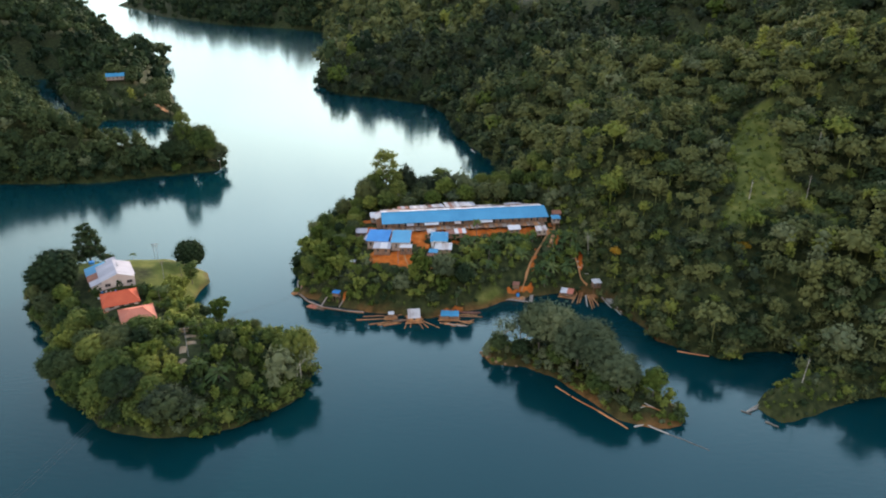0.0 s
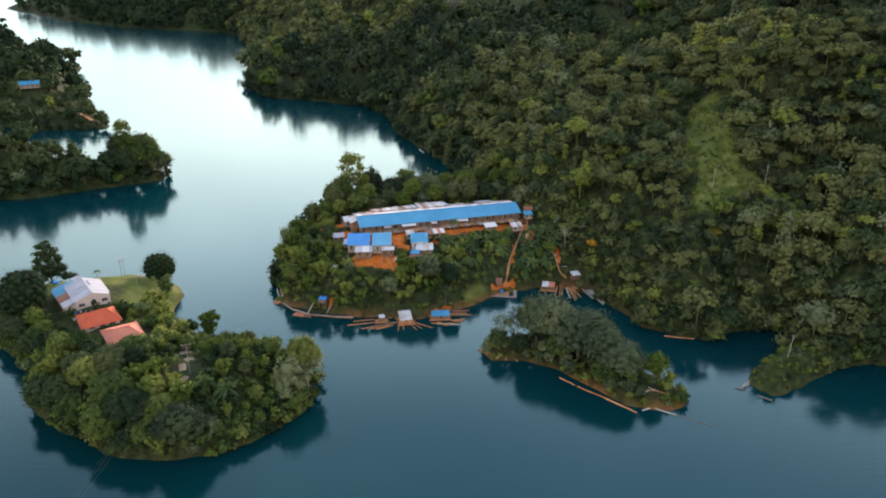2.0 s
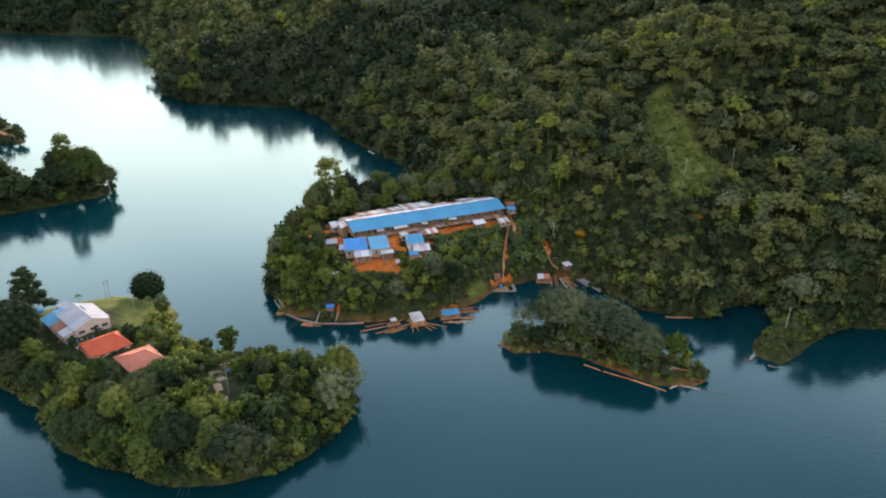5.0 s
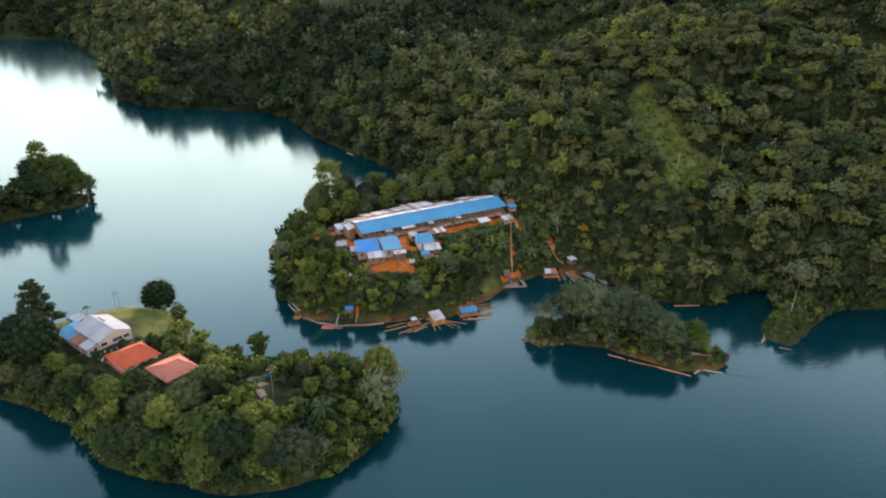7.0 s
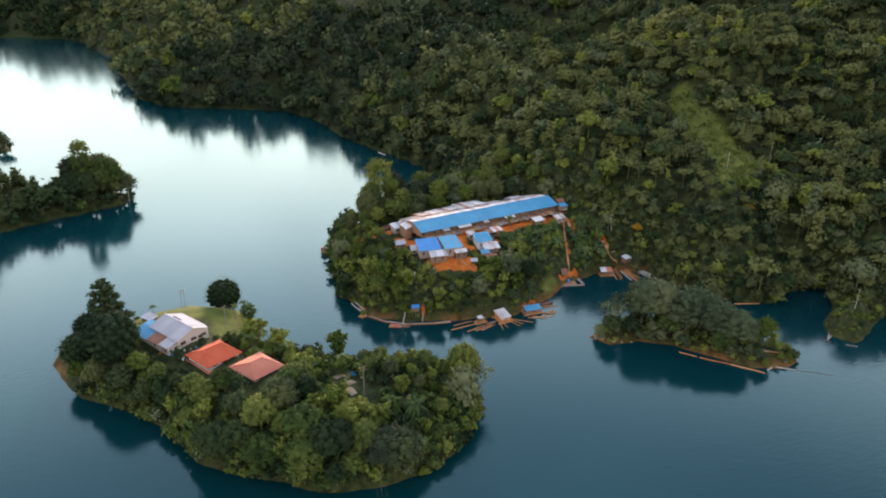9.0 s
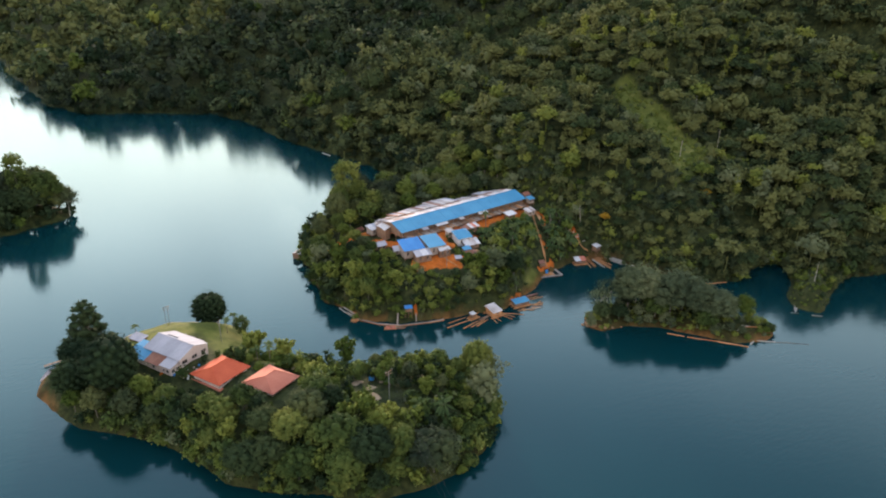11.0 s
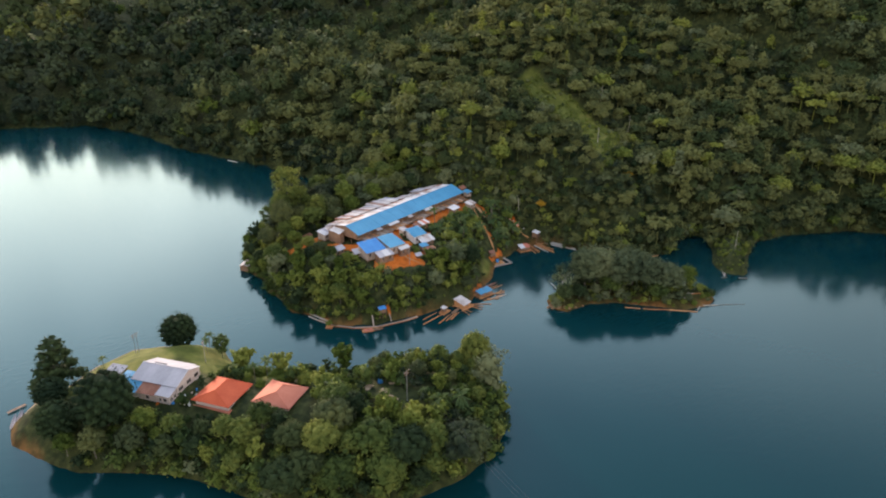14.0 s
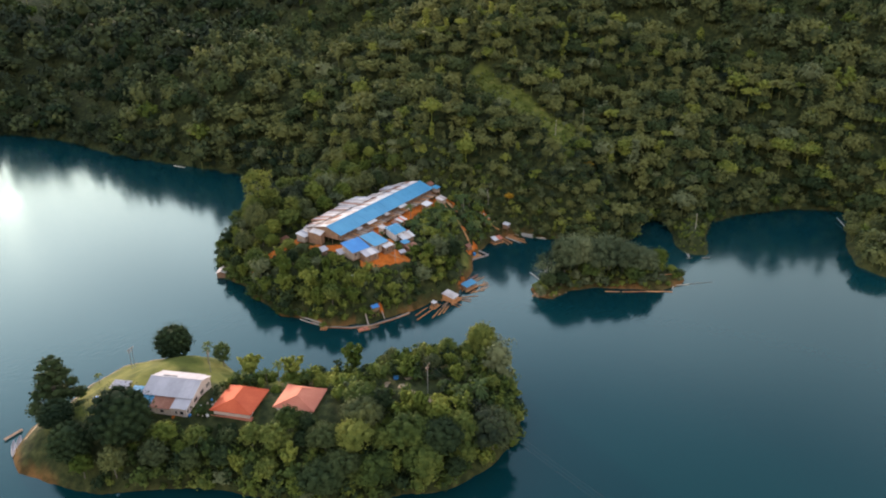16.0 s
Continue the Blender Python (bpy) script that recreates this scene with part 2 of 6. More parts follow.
wmap.inputs["Scale"].default_value = (0.5, 1.6, 1)
nt.links.new(wgeo.outputs["Position"], wmap.inputs["Vector"])
wno = nt.nodes.new("ShaderNodeTexNoise")
wno.inputs["Scale"].default_value, wno.inputs["Detail"].default_value = 0.5, 3
nt.links.new(wmap.outputs[0], wno.inputs["Vector"])
wbp = nt.nodes.new("ShaderNodeBump")
wbp.inputs["Strength"].default_value, wbp.inputs["Distance"].default_value = 0.25, 0.12
nt.links.new(wno.outputs["Fac"], wbp.inputs["Height"])
for n in (wskin, wfre):
    nt.links.new(wbp.outputs[0], n.inputs["Normal"])


# ---------------------------------------------------------------- builders
class Solid:
    """Collects boxes, beams and sheets into one mesh."""

    def __init__(self):
        self.v, self.f = [], []

    def hexa(self, pts):
        n = len(self.v)
        self.v += [tuple(p) for p in pts]
        self.f += [tuple(n + i for i in q) for q in ((0, 3, 2, 1), (4, 5, 6, 7), (0, 1, 5, 4), (1, 2, 6, 5), (2, 3, 7, 6), (3, 0, 4, 7))]
        return self

    def box(self, x0, x1, y0, y1, z0, z1):
        return self.hexa([(x0, y0, z0), (x1, y0, z0), (x1, y1, z0), (x0, y1, z0), (x0, y0, z1), (x1, y0, z1), (x1, y1, z1), (x0, y1, z1)])

    def slab(self, a, b, c, d, t):
        """A sheet through four corners (counter-clockwise from above), t thick downwards."""
        low = [(p[0], p[1], p[2] - t) for p in (a, b, c, d)]
        return self.hexa(low + [a, b, c, d])

    def beam(self, p, q, w, h=None):
        p, q = Vector(p), Vector(q)
        h = h or w
        ax = (q - p).normalized()
        s = ax.cross(Vector((0, 0, 1)))
        s = (Vector((1, 0, 0)) if s.length < 1e-4 else s.normalized()) * w / 2
        u = s.cross(ax).normalized() * h / 2
        return self.hexa([p - s - u, p + s - u, p + s + u, p - s + u, q - s - u, q + s - u, q + s + u, q - s + u])

    def pole(self, p, q, r0, r1, n=7):
        p, q = Vector(p), Vector(q)
        ax = (q - p).normalized()
        s = ax.orthogonal().normalized()
        u = ax.cross(s)
        k = len(self.v)
        for c, r in ((p, r0), (q, r1)):
            for i in range(n):
                a = 2 * math.pi * i / n
                self.v.append(tuple(c + (s * math.cos(a) + u * math.sin(a)) * r))
        for i in range(n):
            j = (i + 1) % n
            self.f.append((k + i, k + j, k + n + j, k + n + i))
        self.f.append(tuple(k + n - 1 - i for i in range(n)))
        self.f.append(tuple(k + n + i for i in range(n)))
        return self

    def mesh(self, name, mat):
        me = bpy.data.meshes.new(name)
        me.from_pydata(self.v, [], self.f)
        me.materials.append(mat)
        me.update()
        return me


def part(name, shape, mat, parent, label=""):
    me = shape.mesh(name, mat) if isinstance(shape, Solid) else shape
    ob = new(name, me)
    ob.parent = parent
    if label:
        tagged(ob, label)
    return ob


def thing(name, m, label, category, group="", kind=""):
    ob = new(name)
    ob.matrix_world = m
    return tagged(ob, label, category, group, kind)


def raw_mesh(name, v, f, mat, smooth=False, normals=None):
    """Mesh from arrays: v (n,3), f (m,k) with k 3 or 4; normals (n,3) soften the shading of leafy crowns."""
    me = bpy.data.meshes.new(name)
    f = np.asarray(f, np.int32)
    k = f.shape[1]
    me.vertices.add(len(v))
    me.vertices.foreach_set("co", np.asarray(v, np.float32).ravel())
    me.loops.add(f.size)
    me.loops.foreach_set("vertex_index", f.ravel())
    me.polygons.add(len(f))
    me.polygons.foreach_set("loop_start", np.arange(0, f.size, k, dtype=np.int32))
    me.polygons.foreach_set("loop_total", np.full(len(f), k, np.int32))
    if smooth:
        me.polygons.foreach_set("use_smooth", np.ones(len(f), bool))
    me.materials.append(mat)
    if normals is not None:
        at = me.attributes.new("custom_normal", "FLOAT_VECTOR", "POINT")
        at.data.foreach_set("vector", np.asarray(normals, np.float32).ravel())
    me.update(calc_edges=True)
    return me


# ---------------------------------------------------------------- the land
NEAR = np.array([(-155, 311), (-157, 300), (-153, 287), (-147, 272), (-133, 259), (-121, 243), (-113, 221), (-105, 212), (-96, 206), (-87, 197), (-79, 192), (-67, 189), (-51, 189), (-40, 194),
                 (-28, 204), (-22, 214), (-20, 224), (-26, 236), (-38, 246), (-52, 254), (-63, 262), (-76, 275), (-82, 284), (-82, 296), (-80, 305), (-84, 315), (-95, 325), (-106, 330), (-120, 329), (-132, 323), (-146, 319)], float)
ISLET = np.array([(42, 238), (45, 231), (57, 229), (67, 222), (74, 211), (84, 196), (95, 191), (104, 193), (107, 200), (102, 210), (92, 225), (77, 239), (61, 246), (47, 244)], float)
EAST = np.array([(194, 140), (171, 131), (164, 118), (172, 100), (205, 88), (240, 100), (244, 127), (218, 144)], float)
MAIN = np.array([(-32, 372), (-35, 353), (-40, 333), (-41, 314), (-38, 300), (-36, 292), (-30, 285), (-19, 278), (-4, 274.5), (12, 269), (23, 269), (33, 272), (42, 276), (51, 281), (59, 286), (68, 288), (79, 291),
                 (90, 288), (100, 279), (108, 262), (111, 248), (120, 240), (133, 234), (147, 239), (158, 240), (166, 236), (166, 225), (150, 217), (139, 211), (131, 203), (136, 193), (152, 199), (169, 208)], float)
MAIN = np.vstack([MAIN, [(185, 208), (202, 202), (235, 181), (253, 151), (265, 130), (310, 60), (420, -20), (900, -300), (4000, -500), (4000, 6000), (-330, 6000), (-330, 1560), (-190, 1460), (-135, 1200), (-122, 1000),
                         (-110, 850), (-80, 785), (-30, 760), (22, 725), (40, 660), (43, 600), (54, 555), (67, 515), (72, 480), (72, 448), (62, 424), (38, 408), (8, 397), (-15, 390), (-27, 383)]])
WEST = np.array([(-4000, 445), (-400, 452), (-263, 459), (-195, 461), (-157, 479), (-126, 490), (-124, 505), (-141, 518), (-180, 524), (-222, 534), (-262, 566), (-315, 640), (-395, 760), (-470, 870), (-440, 890), (-372, 775), (-318, 690), (-272, 656), (-240, 655), (-206, 652),
                 (-212, 685), (-235, 735), (-290, 860), (-345, 980), (-338, 1030), (-372, 1080), (-450, 1150), (-600, 1420), (-800, 1800), (-1040, 2213), (-1500, 3000), (-4000, 3300)], float)
FAR = np.array([(-200, 1500), (-330, 1545), (-430, 1610), (-620, 1815), (-900, 2250), (-900, 6000), (-200, 6000)], float)


def inland(poly, x, y):
    """Distance to the polygon's edge, above 0 inside it."""
    px, py = poly[:, 0], poly[:, 1]
    qx, qy = np.roll(px, -1), np.roll(py, -1)
    best = np.full(x.shape, 1e12)
    odd = np.zeros(x.shape, bool)
    for ax, ay, bx, by in zip(px, py, qx, qy):
        dx, dy = bx - ax, by - ay
        s = np.clip(((x - ax) * dx + (y - ay) * dy) / (dx * dx + dy * dy), 0, 1)
        best = np.minimum(best, (x - ax - s * dx) ** 2 + (y - ay - s * dy) ** 2)
        hit = (ay > y) != (by > y)
        with np.errstate(divide="ignore", invalid="ignore"):
            odd ^= hit & (x < ax + (y - ay) * dx / (by - ay if by != ay else 1e-9))
    return np.where(odd, 1, -1) * np.sqrt(best)


def step(a, b, v):
    s = np.clip((v - a) / (b - a), 0, 1)
    return s * s * (3 - 2 * s)


PHASE = np.random.RandomState(4).uniform(0, 6.28, (40, 3))


def waves(x, y, size, octaves=4):
    """Smooth rolling noise, about -1 to 1."""
    out, amp = 0, 0.6
    for o in range(octaves):
        for k in range(4):
            a, p, q = PHASE[(o * 4 + k) % 40]
            out = out + amp * 0.4 * np.sin((x * math.cos(a) + y * math.sin(a)) / size * 6.28 * (0.8 + 0.1 * k) + p + 1.7 * np.sin((y * math.cos(a) - x * math.sin(a)) / size * 3.1 + q))
        size, amp = size * 0.47, amp * 0.5
    return out


# small coves and hollows: x, y, radius, depth
DIPS = [(21, 296, 5, 1.3), (-6.8, 353.4, 5, 2.8), (60.4, 290.4, 3, 1.0), (27, 305, 6, 1.0), (95, 290, 8, 5.0), (88, 288, 5, 2.5), (103, 282, 6, 4.0), (-12.8, 298, 6, 3.6), (-38, 301, 5, 4.0), (-18.5, 281, 4, 1.5)] + [(u * 0.993, 318.5 + u * 0.122, 9, -1.35) for u in range(4, 80, 9)]


# rises and gullies of the wooded hill: x, y, radius, metres
SWELLS = [(224, 303, 26, -27), (250, 352, 34, -18), (268, 245, 34, -20), (333, 312, 70, 12), (120, 336, 17, -9), (172, 400, 24, -8), (114, 447, 20, -6), (98, 560, 38, 9), (194, 279, 20, 5), (178, 236, 16, 8)]


def height(x, y):
    x, y = np.asarray(x, float), np.asarray(y, float)
    wob = 1.6 * waves(x, y, 22, 3)
    d1 = inland(NEAR, x, y) + wob * 0.5
    d2 = inland(ISLET, x, y) + wob * 0.4
    d3 = inland(MAIN, x, y) + wob * np.clip(1 + (y - 300) / 300, 0.6, 6)
    d4 = inland(WEST, x, y) + wob * np.clip(1 + (y - 300) / 300, 0.6, 6)
    d5 = inland(EAST, x, y) + wob * 0.5
    d6 = inland(FAR, x, y)
    hill = np.maximum(step(82, 126, x + 0.35 * np.clip(y - 330, 0, None)), step(408, 445, y))
    roll = waves(x, y, 180, 4)
    dd = np.clip(d3, 0, None)
    high = 80 * (1 - np.exp(-dd / 72)) * (1 + 0.22 * roll) + 0.16 * np.clip(dd - 140, 0, 900) * (1 + 0.5 * roll)
    high = high * (1 - 0.1 * step(430, 540, y) * step(-100, 60, x)) * (1 - 0.5 * step(600, 740, y) * (1 - step(1000, 1300, y)) * (1 - step(30, 150, x)))
    pen = 17.5 * (1 - np.exp(-dd / 14))
    for cx, cy, r, up in SWELLS:
        high = high + up * np.exp(-((x - cx) ** 2 + (y - cy) ** 2) / (1.6 * r * r)) * step(2, 22, dd)
    land3 = pen * (1 - hill) + high * hill
    for cx, cy, r, deep in DIPS:
        land3 = land3 - deep * np.exp(-((x - cx) ** 2 + (y - cy) ** 2) / r ** 2)
    land3 = np.maximum(land3, -0.8)
    land1 = 14.0 * (1 - np.exp(-np.clip(d1, 0, None) / 13)) * (1 - 0.35 * step(300, 322, y))
    land2 = 4.5 * (1 - np.exp(-np.clip(d2, 0, None) / 8))
    d4c = np.clip(d4, 0, None)
    land4 = 42 * (1 - np.exp(-d4c / 60)) * (1 + 0.25 * roll) + 0.16 * np.clip(d4c - 60, 0, 900)
    land4 = land4 * (1 - 0.55 * np.exp(-((x + 235) ** 2 + (y - 700) ** 2) / 60 ** 2)) + 14 * np.exp(-((x + 300) ** 2 + (y - 520) ** 2) / 55 ** 2) * step(2, 20, d4c)
    land5 = 14 * (1 - np.exp(-np.clip(d5, 0, None) / 14))
    land6 = (42 * (1 - np.exp(-np.clip(d6, 0, None) / 70)) + 0.12 * np.clip(d6 - 300, 0, 1500)) * (1 + 0.2 * waves(x, y, 500, 2))
    land = np.maximum.reduce([land1, land2, land3, land4, land5, land6])
    dmax = np.maximum.reduce([d1, d2, d3, d4, d5, d6])
    return np.where(dmax > 0, land + 0.05, np.maximum(dmax * 0.7, -9)), dmax


def ground_z(x, y):
    return float(height(np.array([x]), np.array([y]))[0][0])


def ticks(lo, hi, f0, f1, fine, grow):
    """Grid lines: fine between f0 and f1, widening outwards."""
    mid = list(np.arange(f0, f1 + 0.01, fine))
    out, s = [], fine
    p = f1
    while p < hi:
        s *= grow
        p += s
        out.append(min(p, hi))
    back, s, p = [], fine, f0
    while p > lo:
        s *= grow
        p -= s
        back.append(max(p, lo))
    return np.array(back[::-1] + mid + out)


# bare soil: trails and yards as (x0, y0, x1, y1, half width)
SOIL = [(-2, 300, 12, 297, 4.5), (8, 294, 13, 291, 2), (81, 334, 83, 318, 0.9), (83, 318, 77, 309, 0.8), (71, 310, 67, 290, 0.7), (92, 307, 90, 297, 0.8), (89, 292, 92, 287, 1.2), (14, 300, 28, 296, 1.2),
        (-28, 348, -8, 345, 3.0), (-9, 345, 8, 337, 4), (-8, 332, -2, 318, 3), (-16, 276, -15, 282, 0.6), (57, 288, 65, 290.5, 1.2), (28, 272, 35, 274, 0.8), (0, 314.5, 80, 324, 3.2), (-120, 275, -116, 272, 0.7), (14, 313, 20, 308, 2.5), (34, 312, 40, 309, 1.5)]
LAWN = [(-124, 305, -100, 314, 16), (-98, 318, -90, 296, 11), (-92, 296, -86, 276, 9), (-140, 304, -130, 312, 5), (-95, 284, -84, 270, 6),
        (150, 285, 163, 302, 6), (170, 303, 179, 330, 11), (179, 330, 186, 358, 12), (186, 358, 199, 386, 8), (188, 314, 194, 284, 6), (44, 279, 52, 284, 2.5)]
# young low growth instead of tall forest
SCRUB = [(98, 292, 140, 258, 20), (100, 310, 120, 300, 12), (163, 298, 178, 345, 17), (178, 345, 194, 380, 14), (184, 312, 190, 282, 10), (-200, 520, -140, 514, 20), (-210, 665, -262, 712, 34), (134, 200, 158, 210, 12)]


def capsules(rows, x, y, soft=1.5):
    out = np.zeros(x.shape)
    for x0, y0, x1, y1, r in rows:
        dx, dy = x1 - x0, y1 - y0
        s = np.clip(((x - x0) * dx + (y - y0) * dy) / (dx * dx + dy * dy + 1e-9), 0, 1)
        d = np.hypot(x - x0 - s * dx, y - y0 - s * dy) + 0.8 * waves(x, y, 7, 2)
        out = np.maximum(out, 1 - step(r - soft * 0.5, r + soft * 0.5, d))
    return out


xs, ys = ticks(-3200, 3200, -165, 270, 2.0, 1.045), ticks(-500, 4990, 180, 410, 2.0, 1.03)
gx, gy = np.meshgrid(xs, ys)
gz = height(gx.ravel(), gy.ravel())[0]
gv = np.stack([gx.ravel(), gy.ravel(), gz], 1)
nx, ny = len(xs), len(ys)
ii = (np.arange(ny - 1)[:, None] * nx + np.arange(nx - 1)[None, :]).ravel()
me = raw_mesh("ground", gv, np.stack([ii, ii + 1, ii + nx + 1, ii + nx], 1), M_GROUND, smooth=True)
for key, val in (("soil", capsules(SOIL, gx.ravel(), gy.ravel())), ("lawn", capsules(LAWN, gx.ravel(), gy.ravel(), 4)),
                 ("shore", (1 - step(0.25, np.where((gx.ravel() > -45) & (gx.ravel() < 112) & (gy.ravel() < 302) | (gx.ravel() < -140) & (gy.ravel() > 286), np.where((gx.ravel() > 82) & (gy.ravel() < 215), 2.6, 2.8), 0.55), gz)) * (0.3 + 0.7 * step(-0.3, 0.3, waves(gx.ravel(), gy.ravel(), 30, 2))) * (1 - step(330, 400, gy.ravel())) * (1 - 0.85 * step(112, 118, gx.ravel())) * np.where((gx.ravel() < -16) & (gy.ravel() < 286), 0.12, 1.0))):
    at = me.attributes.new(key, "FLOAT", "POINT")
    at.data.foreach_set("value", val.astype(np.float32))
ground = tagged(new("ground", me), "wooded hills, orange soil trails and grassy islands round a lake", "ground", kind="structure")

me = raw_mesh("water", [(-3200, -500, 0), (3200, -500, 0), (3200, 4990, 0), (-3200, 4990, 0)], [(0, 1, 2, 3)], M_WATER)
tagged(new("water", me), "calm teal lake water mirroring the bright evening sky", "lake", kind="structure")


def trail(pts, w, label, mat=M_SOIL):
    """A trodden path draped on the ground."""
    rows = []
    for (x0, y0), (x1, y1) in zip(pts, pts[1:]):
        n = max(2, int(math.hypot(x1 - x0, y1 - y0) / 0.8))
        rows += [(x0 + (x1 - x0) * i / n, y0 + (y1 - y0) * i / n) for i in range(n)]
    rows.append(pts[-1])
    p = np.array(rows)
    d = np.gradient(p, axis=0)
    d /= np.linalg.norm(d, axis=1)[:, None]
    k = np.arange(len(p))
    half = w * (0.46 + 0.12 * np.sin(k * 0.37) + 0.06 * np.sin(k * 0.83 + 1))[:, None]
    side = np.stack([-d[:, 1], d[:, 0]], 1) * half
    v = []
    for q, lift in ((p - side, 0.04), (p, 0.22), (p + side, 0.04)):
        v.append(np.column_stack([q, height(q[:, 0], q[:, 1])[0] + lift]))
    n = len(p)
    v = np.concatenate(v)
    k = np.arange(n - 1)
    f = np.concatenate([np.stack([k + a * n, k + 1 + a * n, k + 1 + (a + 1) * n, k + (a + 1) * n], 1) for a in (0, 1)])
    f = f[:, ::-1]
    tagged(new("path", raw_mesh("path", v, f, mat, smooth=True)), label, "path", kind="structure")


trail([(84.5, 338), (83.4, 332), (80.6, 319), (77, 311)], 1.5, "trodden orange earth path beside the longhouse")
trail([(80.1, 325), (74, 313), (67.9, 301), (65, 294), (62.6, 289)], 0.85, "steep orange earth path down to the dock")
trail([(88.5, 305.5), (89.6, 300), (90.2, 296), (93, 293.5)], 0.8, "short orange earth path above the landing")
trail([(20.5, 287.5), (22, 289.5), (27.6, 295.5), (29, 301)], 1.2, "pale earth path below the village houses")
trail([(10.2, 303), (10.8, 298), (12.6, 291)], 0.8, "worn pale line across the village yard")
trail([(-268, 735), (-252, 712), (-236, 690), (-222, 668)], 4.5, "bare earth track down the headland")
for pts, w in (([(-65.6, 233.5), (-64.6, 231)], 3.6), ([(-63.4, 227.6), (-62.2, 225.2)], 2.8), ([(-64.6, 223.2), (-63.6, 219)], 2.2), ([(-62, 216), (-62.8, 213.4)], 1.8), ([(-58.6, 229), (-55.8, 227.6)], 1.6)):
    trail(pts, w, "patch of pale rubble in the island clearing", M_PATH)
trail([(-150, 312), (-141, 318.5), (-131, 322.2), (-119, 327.6), (-106, 328.4), (-96, 323.4), (-86, 315)], 1.3, "pale sandy strip along the lawn's shore", M_PATH)


# ---------------------------------------------------------------- building kit
def roof_slope(parent, a, b, c, d, count, mat, rng_, ragged=0.0, thick=0.08, name="roof_panel"):
    """A slope a-b (eave) to d-c (top), laid as separate lapped sheets; ragged: how uneven the eave ends are."""
    a, b, c, d = map(Vector, (a, b, c, d))
    for i in range(count):
        u0, u1 = i / count, (i + 1) / count
        p, q, r, s = a.lerp(b, u0), a.lerp(b, u1), d.lerp(c, u1), d.lerp(c, u0)
        k = rng_.uniform(-ragged, ragged)
        p, q = p + (p - s).normalized() * k, q + (q - r).normalized() * k
        lift = Vector((0, 0, 0.05 * (i % 2) + rng_.uniform(0, 0.02)))
        m = mat[rng_.randint(len(mat))] if isinstance(mat, list) else mat
        part(name, Solid().slab(p + lift, q + lift, r + lift, s + lift, thick), m, parent)


def window(parent, x0, x1, z0, z1, y, face, frame_mat=None):
    """A dark glazed opening with a frame on a wall whose outside is at y; face -1: looks to -y, +1: to +y."""
    pane = part("window", Solid().box(x0, x1, min(y, y + face * 0.03), max(y, y + face * 0.03), z0, z1), M_DARK, parent, "dark glazed window opening")
    o = y + face * 0.06
    s = Solid()
    for bx in ((x0 - 0.1, x1 + 0.1, z1, z1 + 0.1), (x0 - 0.1, x1 + 0.1, z0 - 0.1, z0), (x0 - 0.1, x0, z0, z1), (x1, x1 + 0.1, z0, z1), ((x0 + x1) / 2 - 0.04, (x0 + x1) / 2 + 0.04, z0, z1)):
        s.box(bx[0], bx[1], min(y, o), max(y, o), bx[2], bx[3])
    part("frame", s, frame_mat or M_TIMBER_L, pane)


def stilts(parent, xs_, ys_, top, origin, turn, size=0.16):
    """Round posts from below the floor down to the ground, one part each."""
    c, s = math.cos(radians(turn)), math.sin(radians(turn))
    for x in xs_:
        for y in ys_:
            gx_, gy_ = origin[0] + x * c - y * s, origin[1] + x * s + y * c
            z = min(top - 0.3, ground_z(gx_, gy_) - 0.4 - origin[2])
            part("post", Solid().pole((x, y, z), (x, y, top), size, size * 0.9, 6), M_TIMBER, parent)


